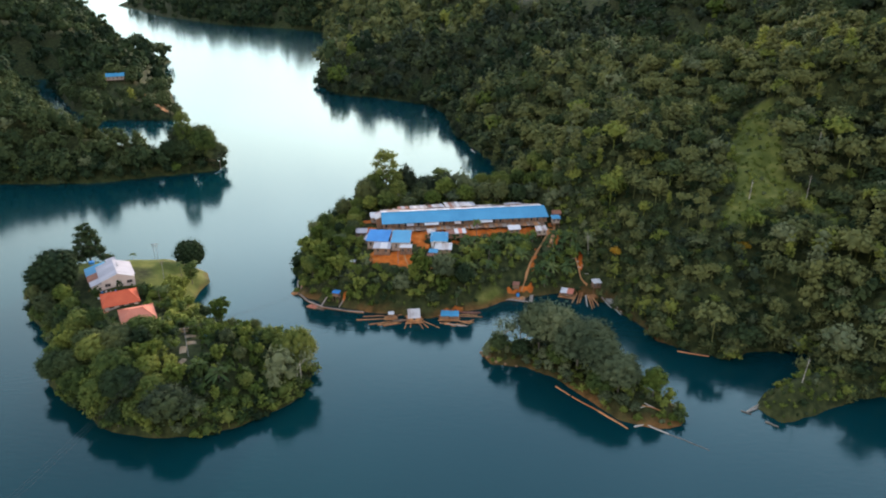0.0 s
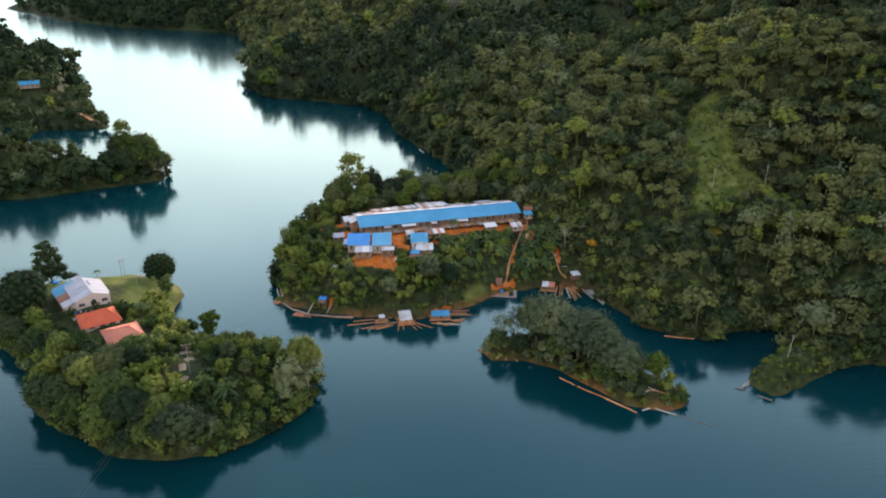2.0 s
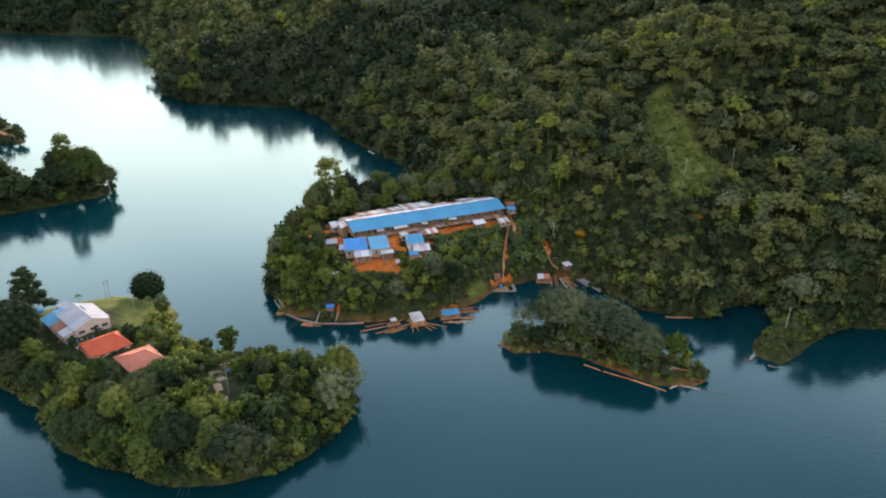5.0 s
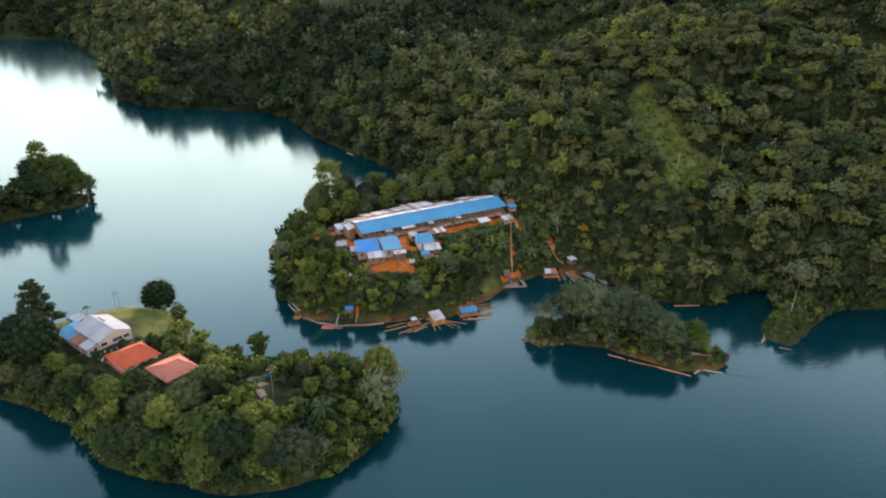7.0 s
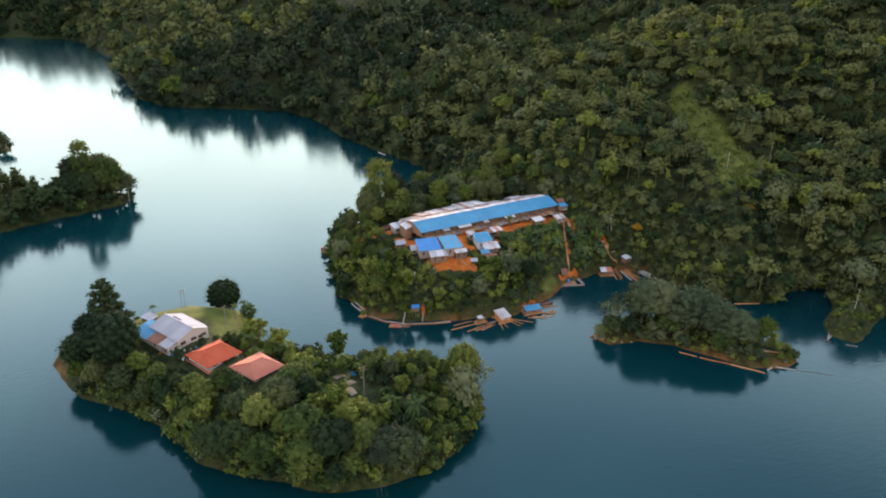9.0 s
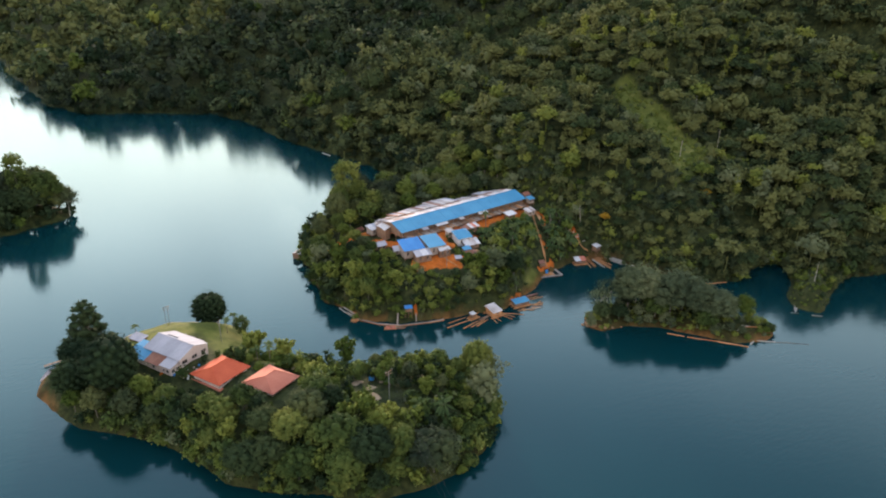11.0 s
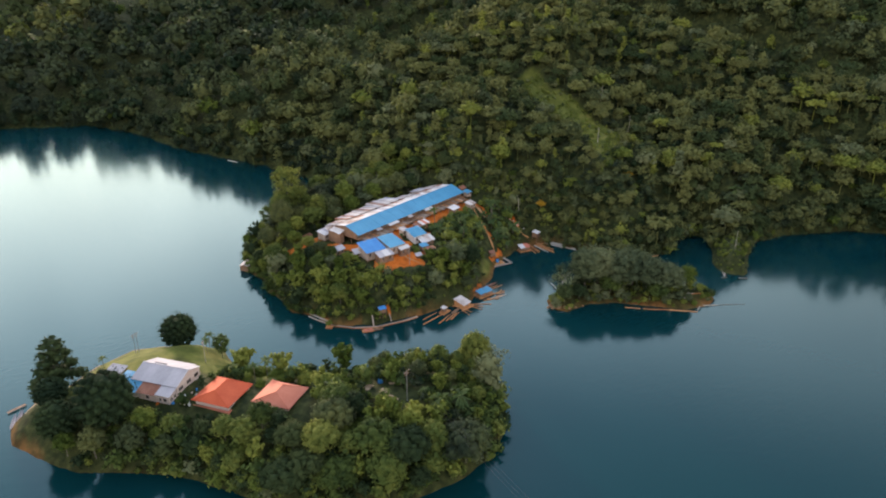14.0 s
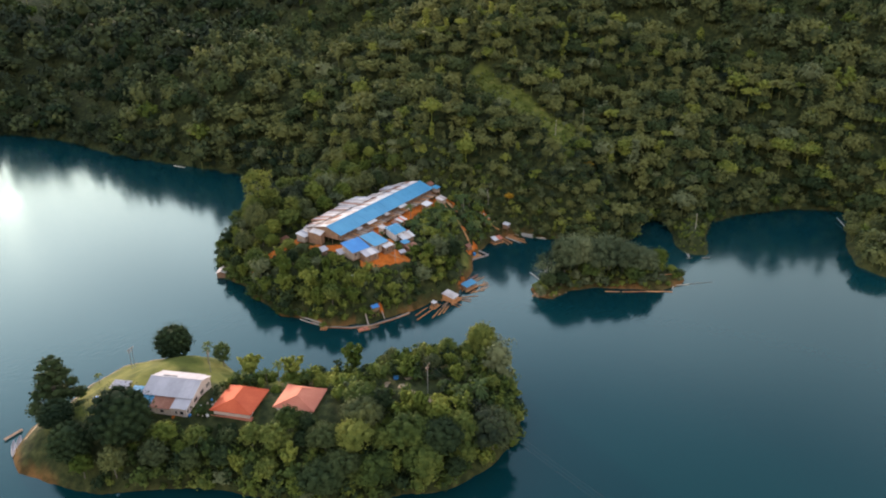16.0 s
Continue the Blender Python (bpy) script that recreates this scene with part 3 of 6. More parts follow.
def hut(name, x, y, turn, w, d, floor, wall, rise, roofm, wallm, label, category="house", style="gable", over=0.6, panels=5, back=None, post_rows=3, openings=2, group="", raised=True):
    """A small timber building: floor level in metres above the water, walls with openings, gable or lean-to roof (low side to -y)."""
    g = np.random.RandomState(int(abs(x * 13 + y * 7)) % 9999)
    t = thing(name, pose(x, y, floor, 0, 0, turn), label, category, group)
    W, D = w / 2, d / 2
    part("floor", Solid().box(-W - 0.15, W + 0.15, -D - 0.15, D + 0.15, -0.22, 0), M_TIMBER, t)
    zb = wall + (rise if style == "mono" else 0)
    wf = Solid().box(-W, W, -D, -D + 0.12, 0, wall)
    part("wall", wf, wallm, t)
    part("wall", Solid().box(-W, W, D - 0.12, D, 0, zb), wallm, t)
    for sx in (-1, 1):
        x0, x1 = (-W, -W + 0.12) if sx < 0 else (W - 0.12, W)
        s = Solid().hexa([(x0, -D + 0.12, 0), (x1, -D + 0.12, 0), (x1, D - 0.12, 0), (x0, D - 0.12, 0), (x0, -D + 0.12, wall), (x1, -D + 0.12, wall), (x1, D - 0.12, zb), (x0, D - 0.12, zb)])
        part("wall", s, wallm, t)
        if style == "gable":
            tri = Solid()
            tri.v = [(x0, -D, wall), (x0, D, wall), (x0, 0, wall + rise - 0.08), (x1, -D, wall), (x1, D, wall), (x1, 0, wall + rise - 0.08)]
            tri.f = [(0, 2, 1), (3, 4, 5), (0, 1, 4, 3), (1, 2, 5, 4), (2, 0, 3, 5)]
            part("gable_end", tri, wallm, t)
    for i in range(openings):
        cx = -W + (i + 0.5) * w / openings
        window(t, cx - 0.45, cx + 0.45, wall * 0.35, wall * 0.8, -D, -1)
    if style == "gable":
        lo = wall - rise * over / D
        roof_slope(t, (-W - over, -D - over, lo), (W + over, -D - over, lo), (W + over, 0, wall + rise), (-W - over, 0, wall + rise), panels, roofm, g, 0.1)
        roof_slope(t, (W + over, D + over, lo), (-W - over, D + over, lo), (-W - over, 0, wall + rise), (W + over, 0, wall + rise), panels, back or roofm, g, 0.1)
        part("ridge_cap", Solid().beam((-W - over, 0, wall + rise + 0.08), (W + over, 0, wall + rise + 0.08), 0.4, 0.06), back or (roofm[0] if isinstance(roofm, list) else roofm), t)
    else:
        lo = wall - rise * over / d
        roof_slope(t, (-W - over, -D - over, lo), (W + over, -D - over, lo), (W + over, D + over, zb + rise * over / d), (-W - over, D + over, zb + rise * over / d), panels, roofm, g, 0.1)
    if raised:
        stilts(t, np.linspace(-W + 0.1, W - 0.1, post_rows), np.linspace(-D + 0.1, D - 0.1, 2), -0.2, (x, y, floor), turn)
    return t


def log(x0, y0, x1, y1, r=0.3, z=0.05, mat=None, label="brown floating log with blunt ends", group="floating logs", z1=None):
    a, b = Vector((x0, y0, z)), Vector((x1, y1, z if z1 is None else z1))
    t = thing("floating_log", Matrix.Translation((a + b) / 2), label, "log", group)
    a, b = a - (a + b) / 2, b - (a + b) / 2
    s = Solid()
    g = np.random.RandomState(int(abs(x0 * 31 + y1 * 17)) % 9999)
    m1 = a.lerp(b, 0.35) + Vector((g.uniform(-0.15, 0.15), g.uniform(-0.15, 0.15), 0))
    m2 = a.lerp(b, 0.7) + Vector((g.uniform(-0.15, 0.15), g.uniform(-0.15, 0.15), 0))
    s.pole(a, m1, r, r * 0.92, 8)
    s.pole(m1, m2, r * 0.92, r * 0.82, 8)
    s.pole(m2, b, r * 0.82, r * 0.66, 8)
    part("trunk", s, mat or M_LOG, t)
    return t


def longboat(x, y, turn, length, mat, label):
    """A narrow open boat with raised ends, thwarts inside."""
    t = thing("longboat", pose(x, y, 0.0, 0, 0, turn), label, "boat", "longboats")
    s = Solid()
    n, half = 10, length / 2
    ring = []
    for i in range(n + 1):
        u = -1 + 2 * i / n
        w = 0.62 * (1 - abs(u) ** 2.6) + 0.05
        up = 0.35 * abs(u) ** 3
        xx = u * half
        ring.append([(xx, -w, 0.45 + up), (xx, -w * 0.6, -0.1 + up), (xx, w * 0.6, -0.1 + up), (xx, w, 0.45 + up), (xx, w - 0.07, 0.45 + up), (xx, w * 0.5, 0.02 + up), (xx, -w * 0.5, 0.02 + up), (xx, -w + 0.07, 0.45 + up)])
    for rg in ring:
        s.v += rg
    for i in range(n):
        for k in range(8):
            a, b = i * 8 + k, i * 8 + (k + 1) % 8
            s.f.append((a, a + 8, b + 8, b))
    s.f += [tuple(range(8))[::-1], tuple(n * 8 + k for k in range(8))]
    part("hull", s, mat, t)
    for u in (-0.5, -0.15, 0.2, 0.55):
        part("thwart", Solid().box(u * half - 0.12, u * half + 0.12, -0.5, 0.5, 0.3, 0.35), M_TIMBER_L, t)
    return t


# ---------------------------------------------------------------- longhouse
LH = pose(0, 320, 0, 0, 0, 7.0)
lh = thing("longhouse", LH, "timber longhouse with bright blue front roof and patched tin back", "longhouse")
g = np.random.RandomState(5)
LEN, BAYS = 80.0, 26
EAVE, RIDGE, FLOOR = 22.7, 25.5, 20.3
step_u = LEN / BAYS


def lh_ground(u, v):
    p = LH @ Vector((u, v, 0))
    return ground_z(p.x, p.y)


roof_slope(lh, (-0.6, -0.4, EAVE), (LEN + 0.4, -0.4, EAVE), (LEN + 0.4, 8.2, RIDGE), (-0.6, 8.2, RIDGE), BAYS, M_BLUE, g, 0.05)
part("ridge_cap", Solid().beam((-0.6, 8.2, RIDGE + 0.12), (LEN + 0.4, 8.2, RIDGE + 0.12), 0.55, 0.07), M_BLUE, lh)
for i in range(BAYS):
    u0, u1 = -0.6 + i * step_u, -0.6 + (i + 1) * step_u - 0.02
    cut = g.uniform(12.0, 13.4)
    za = RIDGE - (cut - 8.2) * 0.2
    end = g.uniform(16.4, 18.4)
    m1 = [M_TIN, M_TIN, M_ZINC, M_TIN, M_WHITE][g.randint(5)]
    m2 = [M_TIN, M_TIN, M_ZINC, M_RUST][g.randint(4)]
    k = g.uniform(0, 0.14)
    part("roof_panel", Solid().slab((u0, 8.25, RIDGE + 0.02), (u0, cut + 0.3, za + k), (u1, cut + 0.3, za + k), (u1, 8.25, RIDGE + 0.02), -0.07), m1, lh)
    part("roof_panel", Solid().slab((u0, cut, za - 0.1), (u0, end, za - 0.1 - (end - cut) * 0.2), (u1, end, za - 0.1 - (end - cut) * 0.2), (u1, cut, za - 0.1), -0.07), m2, lh)
part("wall", Solid().box(0, LEN, 1.6, 1.75, FLOOR, EAVE + 0.3), M_TIMBER, lh, "brown plank front wall")
part("wall", Solid().box(0, LEN, 16.0, 16.15, FLOOR, 24.0), M_TIMBER_L, lh)
for u in (0.0, LEN - 0.15):
    s = Solid()
    s.v = [(u, 1.75, FLOOR), (u, 16, FLOOR), (u, 16, 24.0), (u, 8.2, RIDGE - 0.15), (u, 1.75, EAVE + 0.5), (u + 0.15, 1.75, FLOOR), (u + 0.15, 16, FLOOR), (u + 0.15, 16, 24.0), (u + 0.15, 8.2, RIDGE - 0.15), (u + 0.15, 1.75, EAVE + 0.5)]
    s.f = [(0, 4, 3, 2, 1), (5, 6, 7, 8, 9), (0, 1, 6, 5), (1, 2, 7, 6), (2, 3, 8, 7), (3, 4, 9, 8), (4, 0, 5, 9)]
    part("gable_end", s, M_TIMBER, lh, "weathered brown plank gable end")
part("floor", Solid().box(0, LEN, 0.2, 16.2, FLOOR - 0.3, FLOOR), M_TIMBER, lh)
deck = part("deck", Solid().box(1, LEN - 2, -4.2, 0.2, FLOOR - 0.34, FLOOR - 0.16), M_TIMBER, lh, "open pole deck along the front")
for i in range(1, 70):
    u, out = 1 + i * (LEN - 3) / 70, g.uniform(-4.9, -3.4)
    part("board", Solid().box(u, u + 1.02, out, 0.15, FLOOR - 0.155, FLOOR - 0.08 + 0.02 * (i % 3)), [M_TIMBER, M_TIMBER_L, M_LOG, M_TIMBER, M_TIMBER_L][g.randint(5)], deck)
for i in range(BAYS):
    u = (i + 0.5) * step_u
    if i % 3 != 1:
        # doorways are flat panels on the wall, their inside shade painted near-black
        d_ = part("door", Solid().box(u - 0.5, u + 0.5, 1.54, 1.6, FLOOR, FLOOR + 2.05), M_DARK, lh, "doorway with its inside shade painted on a dark panel")
        part("frame", Solid().box(u - 0.6, u - 0.5, 1.5, 1.6, FLOOR, FLOOR + 2.15).box(u + 0.5, u + 0.6, 1.5, 1.6, FLOOR, FLOOR + 2.15).box(u - 0.6, u + 0.6, 1.5, 1.6, FLOOR + 2.15, FLOOR + 2.27), M_TIMBER_L, d_)
    else:
        window(lh, u - 0.7, u + 0.7, FLOOR + 1.1, FLOOR + 2.1, 1.6, -1)
    part("post", Solid().pole((i * step_u + 0.2, 0.1, FLOOR), (i * step_u + 0.2, 0.1, EAVE - 0.1), 0.1, 0.09, 6), M_TIMBER_L, lh)
    for v in (-4.0, 0.4, 5.5, 10.5, 15.8):
        if v < 0 and not 1 < i * step_u < LEN - 2:
            continue
        z = lh_ground(i * step_u + 0.2, v)
        if z < FLOOR - 0.4:
            part("post", Solid().pole((i * step_u + 0.2, v, z - 0.4), (i * step_u + 0.2, v, FLOOR - 0.28), 0.13, 0.12, 6), M_TIMBER, lh)
for i in range(1, 24):
    if i % 5 == 3:
        continue
    u = 1.2 + i * step_u
    part("railing", Solid().beam((u, -4.15, FLOOR + 0.85), (u + step_u, -4.15, FLOOR + 0.85), 0.08).beam((u, -4.15, FLOOR + 0.4), (u + step_u, -4.15, FLOOR + 0.4), 0.06).pole((u, -4.15, FLOOR - 0.1), (u, -4.15, FLOOR + 0.9), 0.05, 0.05, 5), M_TIMBER, lh)
for u0, u1, m in ((19.5, 26.5, M_WHITE), (46.5, 52.5, M_WHITE), (34, 37, M_TIN), (11, 14.5, M_ZINC)):
    part("awning", Solid().slab((u0, -1.9, EAVE - 0.75), (u1, -1.9, EAVE - 0.75), (u1, 0.2, EAVE - 0.25), (u0, 0.2, EAVE - 0.25), 0.06), m, lh, "pale sheet awning under the eave")
west = part("lean_to", Solid().box(-2.6, -0.1, 10.0, 18.0, 16.0, 21.6), M_TIMBER, lh, "patched plank lean-to at the gable end")
roof_slope(west, (-3.2, 18.4, 22.0), (-3.2, 9.6, 21.8), (0.1, 9.6, 22.9), (0.1, 18.4, 23.1), 5, [M_TIN, M_ZINC, M_WHITE], g, 0.3)
# kitchens joined on at the back, one unit a family
u = -0.5
while u < 77:
    w = g.uniform(5.4, 8.6)
    w = min(w, 80 - u)
    d0, d1 = 16.6, g.uniform(22.0, 28.5)
    z0, z1 = 24.0 + g.uniform(-0.2, 0.2), 22.2 + g.uniform(-0.4, 0.4)
    k = part("kitchen", Solid().box(u + 0.2, u + w - 0.2, 16.3, d1 - 0.5, 16.6, z1 - 0.05), [M_TIMBER, M_TIMBER_L, M_TIN][g.randint(3)], lh, "lean-to plank kitchen under a patched tin roof")
    n = int(w / 1.7)
    for j in range(n):
        a, b = u + j * w / n, u + (j + 1) * w / n - 0.03
        m = [M_TIN, M_TIN, M_ZINC, M_RUST, M_TIN, M_TIN][g.randint(6)]
        q = g.uniform(-0.4, 0.4)
        h = g.uniform(0, 0.12)
        part("roof_panel", Solid().slab((a, d0, z0 + h), (a, d1 + q, z1 + h), (b, d1 + q, z1 + h), (b, d0, z0 + h), -0.06), m, k)
    u += w + g.uniform(0.0, 0.9)

# ---------------------------------------------------------------- village houses
hut("house", -1.4, 309.2, -7, 9.2, 7.8, 16.2, 4.0, 2.0, M_BLUE_D, M_TIMBER_L, "village house with a vivid blue sheet roof and plank walls", style="mono", panels=6, over=0.6, openings=3)
hut("lean_to", 0.6, 302.4, -6, 7.2, 4.0, 15.4, 3.2, 1.2, [M_ZINC, M_BLUE, M_WHITE, M_ZINC], M_TIMBER, "lean-to with pale grey and blue roof sheets below a blue-roofed house", "lean-to", "mono", 0.4, 5)
hut("house", 9.0, 307.4, -4, 7.8, 9.8, 16.4, 4.1, 1.8, M_BLUE, M_TIMBER_L, "village house with a light blue sheet roof", style="mono", panels=5, over=0.5)
hut("lean_to", 11.2, 300.9, -4, 5.2, 2.2, 15.8, 3.2, 0.5, [M_WHITE, M_RUST, M_WHITE], M_TIMBER, "small porch with a patched white sheet roof", "lean-to", "mono", 0.3, 4)
hut("house", 26.4, 309.4, -3, 7.2, 6.0, 15.6, 3.9, 1.8, M_BLUE, M_WHITE, "two-room village house with a blue roof and whitewashed walls", style="mono", panels=5, over=0.5)
hut("lean_to", 28.2, 304.3, -5, 6.6, 3.2, 15.0, 2.2, 1.1, [M_WHITE, M_WHITE, M_TIN], M_TIMBER, "veranda with a wide white sheet roof", "lean-to", "mono", 0.7, 5)
hut("lean_to", 23.6, 301.0, -8, 3.6, 2.6, 14.6, 2.0, 0.5, M_BLUE, M_TIMBER, "little store shed with a blue sheet roof", "shed", "mono", 0.3, 3)
hut("shed", 23.6, 297.2, -6, 5.2, 3.0, 13.6, 1.9, 0.7, M_RUST, M_TIMBER, "low timber shed with a rusty brown roof", "shed", "mono", 0.4, 4)
hut("shed", 15.5, 295.6, -20, 2.6, 2.0, 14.2, 1.6, 0.5, M_ZINC, M_TIMBER, "tiny garden shed with a grey sheet roof", "shed", "mono", 0.3, 2, openings=0)
hut("house", -10.7, 323.0, 0, 5.0, 4.6, 16.0, 2.4, 1.0, M_ZINC, M_TIMBER, "small plank house with a grey zinc roof", panels=4, over=0.5)
hut("shed", -6.6, 313.6, -14, 2.6, 3.2, 15.6, 2.6, 0.8, M_ZINC, M_TIMBER_L, "narrow shed with a pale sheet roof against the blue-roofed house", "shed", "mono", 0.4, 2, openings=1)
hut("shed", -6.8, 353.4, 20, 4.0, 3.2, 12.6, 2.0, 0.8, M_RUST, M_TIMBER, "little red-brown hut on bare soil", "shed", over=0.4, panels=3)
hut("shed", 36.2, 314.6, 7, 4.4, 3.0, 18.5, 2.4, 0.7, [M_WHITE, M_PINK], M_TIMBER, "deck shed with a faded pinkish white roof", "shed", "mono", 0.5, 3)
hut("shed", 31.8, 314.4, 7, 3.4, 3.0, 18.4, 2.2, 0.6, M_RUST, M_TIMBER, "brown plank deck shed with a rusty roof", "shed", "mono", 0.4, 3)
hut("shed", 22.7, 314.6, 7, 3.2, 2.6, 18.3, 2.6, 0.7, M_TIN, M_TIMBER_L, "deck shed with a weathered tin roof", "shed", "mono", 0.4, 3)
hut("shed", 62.0, 319.4, 7, 5.0, 3.0, 18.2, 2.6, 0.6, M_WHITE, M_TIMBER, "open deck shelter with a bright white sheet roof", "shed", "mono", 0.5, 4)
hut("shed", 75.0, 320.0, 7, 4.6, 3.4, 17.6, 2.4, 0.7, M_TIN, M_TIMBER_L, "deck-side hut with a brownish grey tin roof", "shed", "mono", 0.5, 4)
hut("shed", 84.6, 336.6, 7, 3.6, 3.8, 20.0, 2.6, 0.9, M_RUST, M_TIMBER, "shed with a rusty roof at the end of the longhouse", "shed", over=0.5, panels=4)
hut("shed", 83.4, 330.4, 7, 3.4, 2.6, 19.6, 2.4, 0.6, M_BLUE, M_TIMBER_L, "shed with a blue sheet roof at the end of the longhouse", "shed", "mono", 0.5, 3)
hut("shed", -4.6, 340.6, 10, 5.6, 4.6, 16.6, 3.0, 0.8, [M_WHITE, M_ZINC], M_TIMBER_L, "shed with white roof sheets beside the longhouse gable", "shed", "mono", 0.5, 4)
hut("shelter", -12.8, 299.4, -20, 2.2, 1.7, 11.6, 0.9, 0.3, M_WHITE, M_TIMBER, "small white-roofed shelter among the bushes", "shelter", "mono", 0.2, 2, openings=0)
hut("shelter", -18.4, 281.6, -20, 3.0, 1.8, 4.2, 1.5, 0.5, M_BLUE_D, M_TIMBER, "shelter with a dark blue tarpaulin roof by the shore", "shelter", "mono", 0.2, 2, openings=0)
hut("house", -296, 743, 20, 16, 9, 22.8, 4, 2.4, M_BLUE, M_TIMBER_L, "distant house with a blue roof on a headland", panels=6, over=0.8, openings=4)

# ---------------------------------------------------------------- the island houses
HX = pose(-108.0, 274.6, 10.6, 0, 0, 29) @ Matrix.Diagonal((0.96, 0.96, 0.96, 1))
wh = thing("white_house", HX, "cream-walled hall with a big pale zinc roof and lean-tos", "house")
g = np.random.RandomState(8)
E0, E1, BACK = 5.45, 7.95, 17.2          # eave, ridge, back wall
part("wall", Solid().box(-6.2, 7.0, 0, 0.25, -1.6, E0), M_WALL, wh, "cream rendered gable wall")
part("wall", Solid().box(-6.2, 7.0, BACK - 0.25, BACK, -1.9, E0), M_WALL, wh)
part("wall", Solid().box(-6.2, -5.95, 0.25, BACK - 0.25, -1.9, E0), M_WALL, wh)
part("wall", Solid().box(6.75, 7.0, 0.25, BACK - 0.25, -1.9, E0), M_WALL, wh)
for y in (0, BACK - 0.25):
    s = Solid()
    s.v = [(-6.2, y, E0), (7.0, y, E0), (0.4, y, E1 - 0.25), (-6.2, y + 0.25, E0), (7.0, y + 0.25, E0), (0.4, y + 0.25, E1 - 0.25)]
    s.f = [(0, 1, 2), (3, 5, 4), (0, 3, 4, 1), (1, 4, 5, 2), (2, 5, 3, 0)]
    part("gable_end", s, M_WALL, wh)
for x in (-4.0, 0.5, 4.8):
    window(wh, x - 1.1, x + 1.1, 2.6, 3.9, 0, -1, M_WALL)
roof_slope(wh, (-6.9, -0.7, E0 - 0.1), (-6.9, BACK + 0.6, E0 - 0.1), (0.4, BACK + 0.6, E1), (0.4, -0.7, E1), 10, M_ZINC, g)
roof_slope(wh, (7.6, BACK + 0.6, E0 - 0.1), (7.6, 1.6, E0 - 0.1), (0.4, 1.6, E1), (0.4, BACK + 0.6, E1), 9, M_ZINC, g)
roof_slope(wh, (6.6, 1.6, E0 + 0.2), (6.6, -0.7, E0 + 0.2), (0.4, -0.7, E1), (0.4, 1.6, E1), 2, M_ZINC, g)
part("ridge_cap", Solid().beam((0.4, -0.7, E1 + 0.12), (0.4, BACK + 0.6, E1 + 0.12), 0.5, 0.07), M_ZINC, wh)
part("ridge_vent", Solid().box(1.6, 2.0, 9.0, 14.0, E1 - 0.45, E1 - 0.1), M_STEEL, wh, "grey raised strip on the roof")
part("fascia", Solid().beam((-6.9, -0.72, E0 - 0.2), (0.4, -0.72, E1 - 0.1), 0.06, 0.25).beam((0.4, -0.72, E1 - 0.1), (6.6, -0.72, E0 + 0.1), 0.06, 0.25), M_WHITE, wh)
lean = part("lean_to", Solid().box(-10.2, -6.2, 0.2, 5.4, -1.9, 3.9).box(-10.4, -6.2, 5.4, 12.6, -1.9, 3.7), M_WALL, wh, "cream lean-to wing")
for x in (-9.2, -7.3):
    window(lean, x - 0.55, x + 0.55, 1.6, 2.8, 0.2, -1, M_WALL)
for y0, y1 in ((1.2, 2.4), (3.4, 4.0), (8.2, 9.4)):
    pane = part("window", Solid().box(-10.46, -10.42, y0, y1, 1.5, 2.7), M_DARK, lean, "dark glazed window opening")
    part("frame", Solid().box(-10.5, -10.4, y0 - 0.1, y1 + 0.1, 2.7, 2.82).box(-10.5, -10.4, y0 - 0.1, y1 + 0.1, 1.38, 1.5), M_WHITE, pane)
roof_slope(lean, (-10.9, -0.4, 3.9), (-10.9, 5.4, 3.9), (-6.3, 5.4, 5.2), (-6.3, -0.4, 5.2), 3, M_ZINC, g)
roof_slope(lean, (-11.3, 5.5, 3.7), (-11.3, 12.8, 3.7), (-6.3, 12.8, 5.2), (-6.3, 5.5, 5.2), 5, M_RUST, g)
blue = part("lean_to", Solid().box(-10.4, -6.4, 13.2, 22.0, -2.2, 3.2), M_WALL, wh, "blue-roofed lean-to wing")
roof_slope(blue, (-11.4, 12.9, 3.5), (-11.4, 22.6, 3.5), (-6.3, 22.6, 5.0), (-6.3, 12.9, 5.0), 6, M_BLUE, g)
roof_slope(blue, (-6.2, 18.0, 5.0), (-6.2, 22.6, 5.0), (-2.6, 22.6, 5.4), (-2.6, 18.0, 5.4), 3, M_BLUE, g)
hut("shed", -121.6, 300.4, -60, 5.6, 3.2, 10.8, 2.0, 0.6, M_ZINC, M_TIMBER, "grey-roofed shed behind the cream hall", "shed", "mono", 0.4, 4, openings=1)


def barrel(x, y, z, r, h, mat, label, name="water_tank"):
    t = thing(name, pose(x, y, z), label, "water tank")
    part("body", Solid().pole((0, 0, 0), (0, 0, h * 0.45), r, r * 1.04, 14).pole((0, 0, h * 0.45), (0, 0, h * 0.92), r * 1.04, r, 14), mat, t)
    part("lid", Solid().pole((0, 0, h * 0.92), (0, 0, h), r * 0.6, r * 0.5, 12), mat, t)
    return t


for dx, dy in ((0, 0), (1.7, -0.6), (0.9, 1.2)):
    barrel(-121.6 + dx, 281.0 + dy, ground_z(-121.6 + dx, 281 + dy) - 0.05, 0.8, 1.7, M_BLUE_D, "bright blue plastic water tank beside the hall")
barrel(-130.2, 300.0, ground_z(-130.2, 300) - 0.05, 1.2, 1.3, M_BLUE_D, "blue tarpaulin-covered water tank on the lawn")
barrel(-60, 232, ground_z(-60, 232) - 0.05, 0.9, 1.5, M_BLUE_D, "blue plastic tank in the clearing")


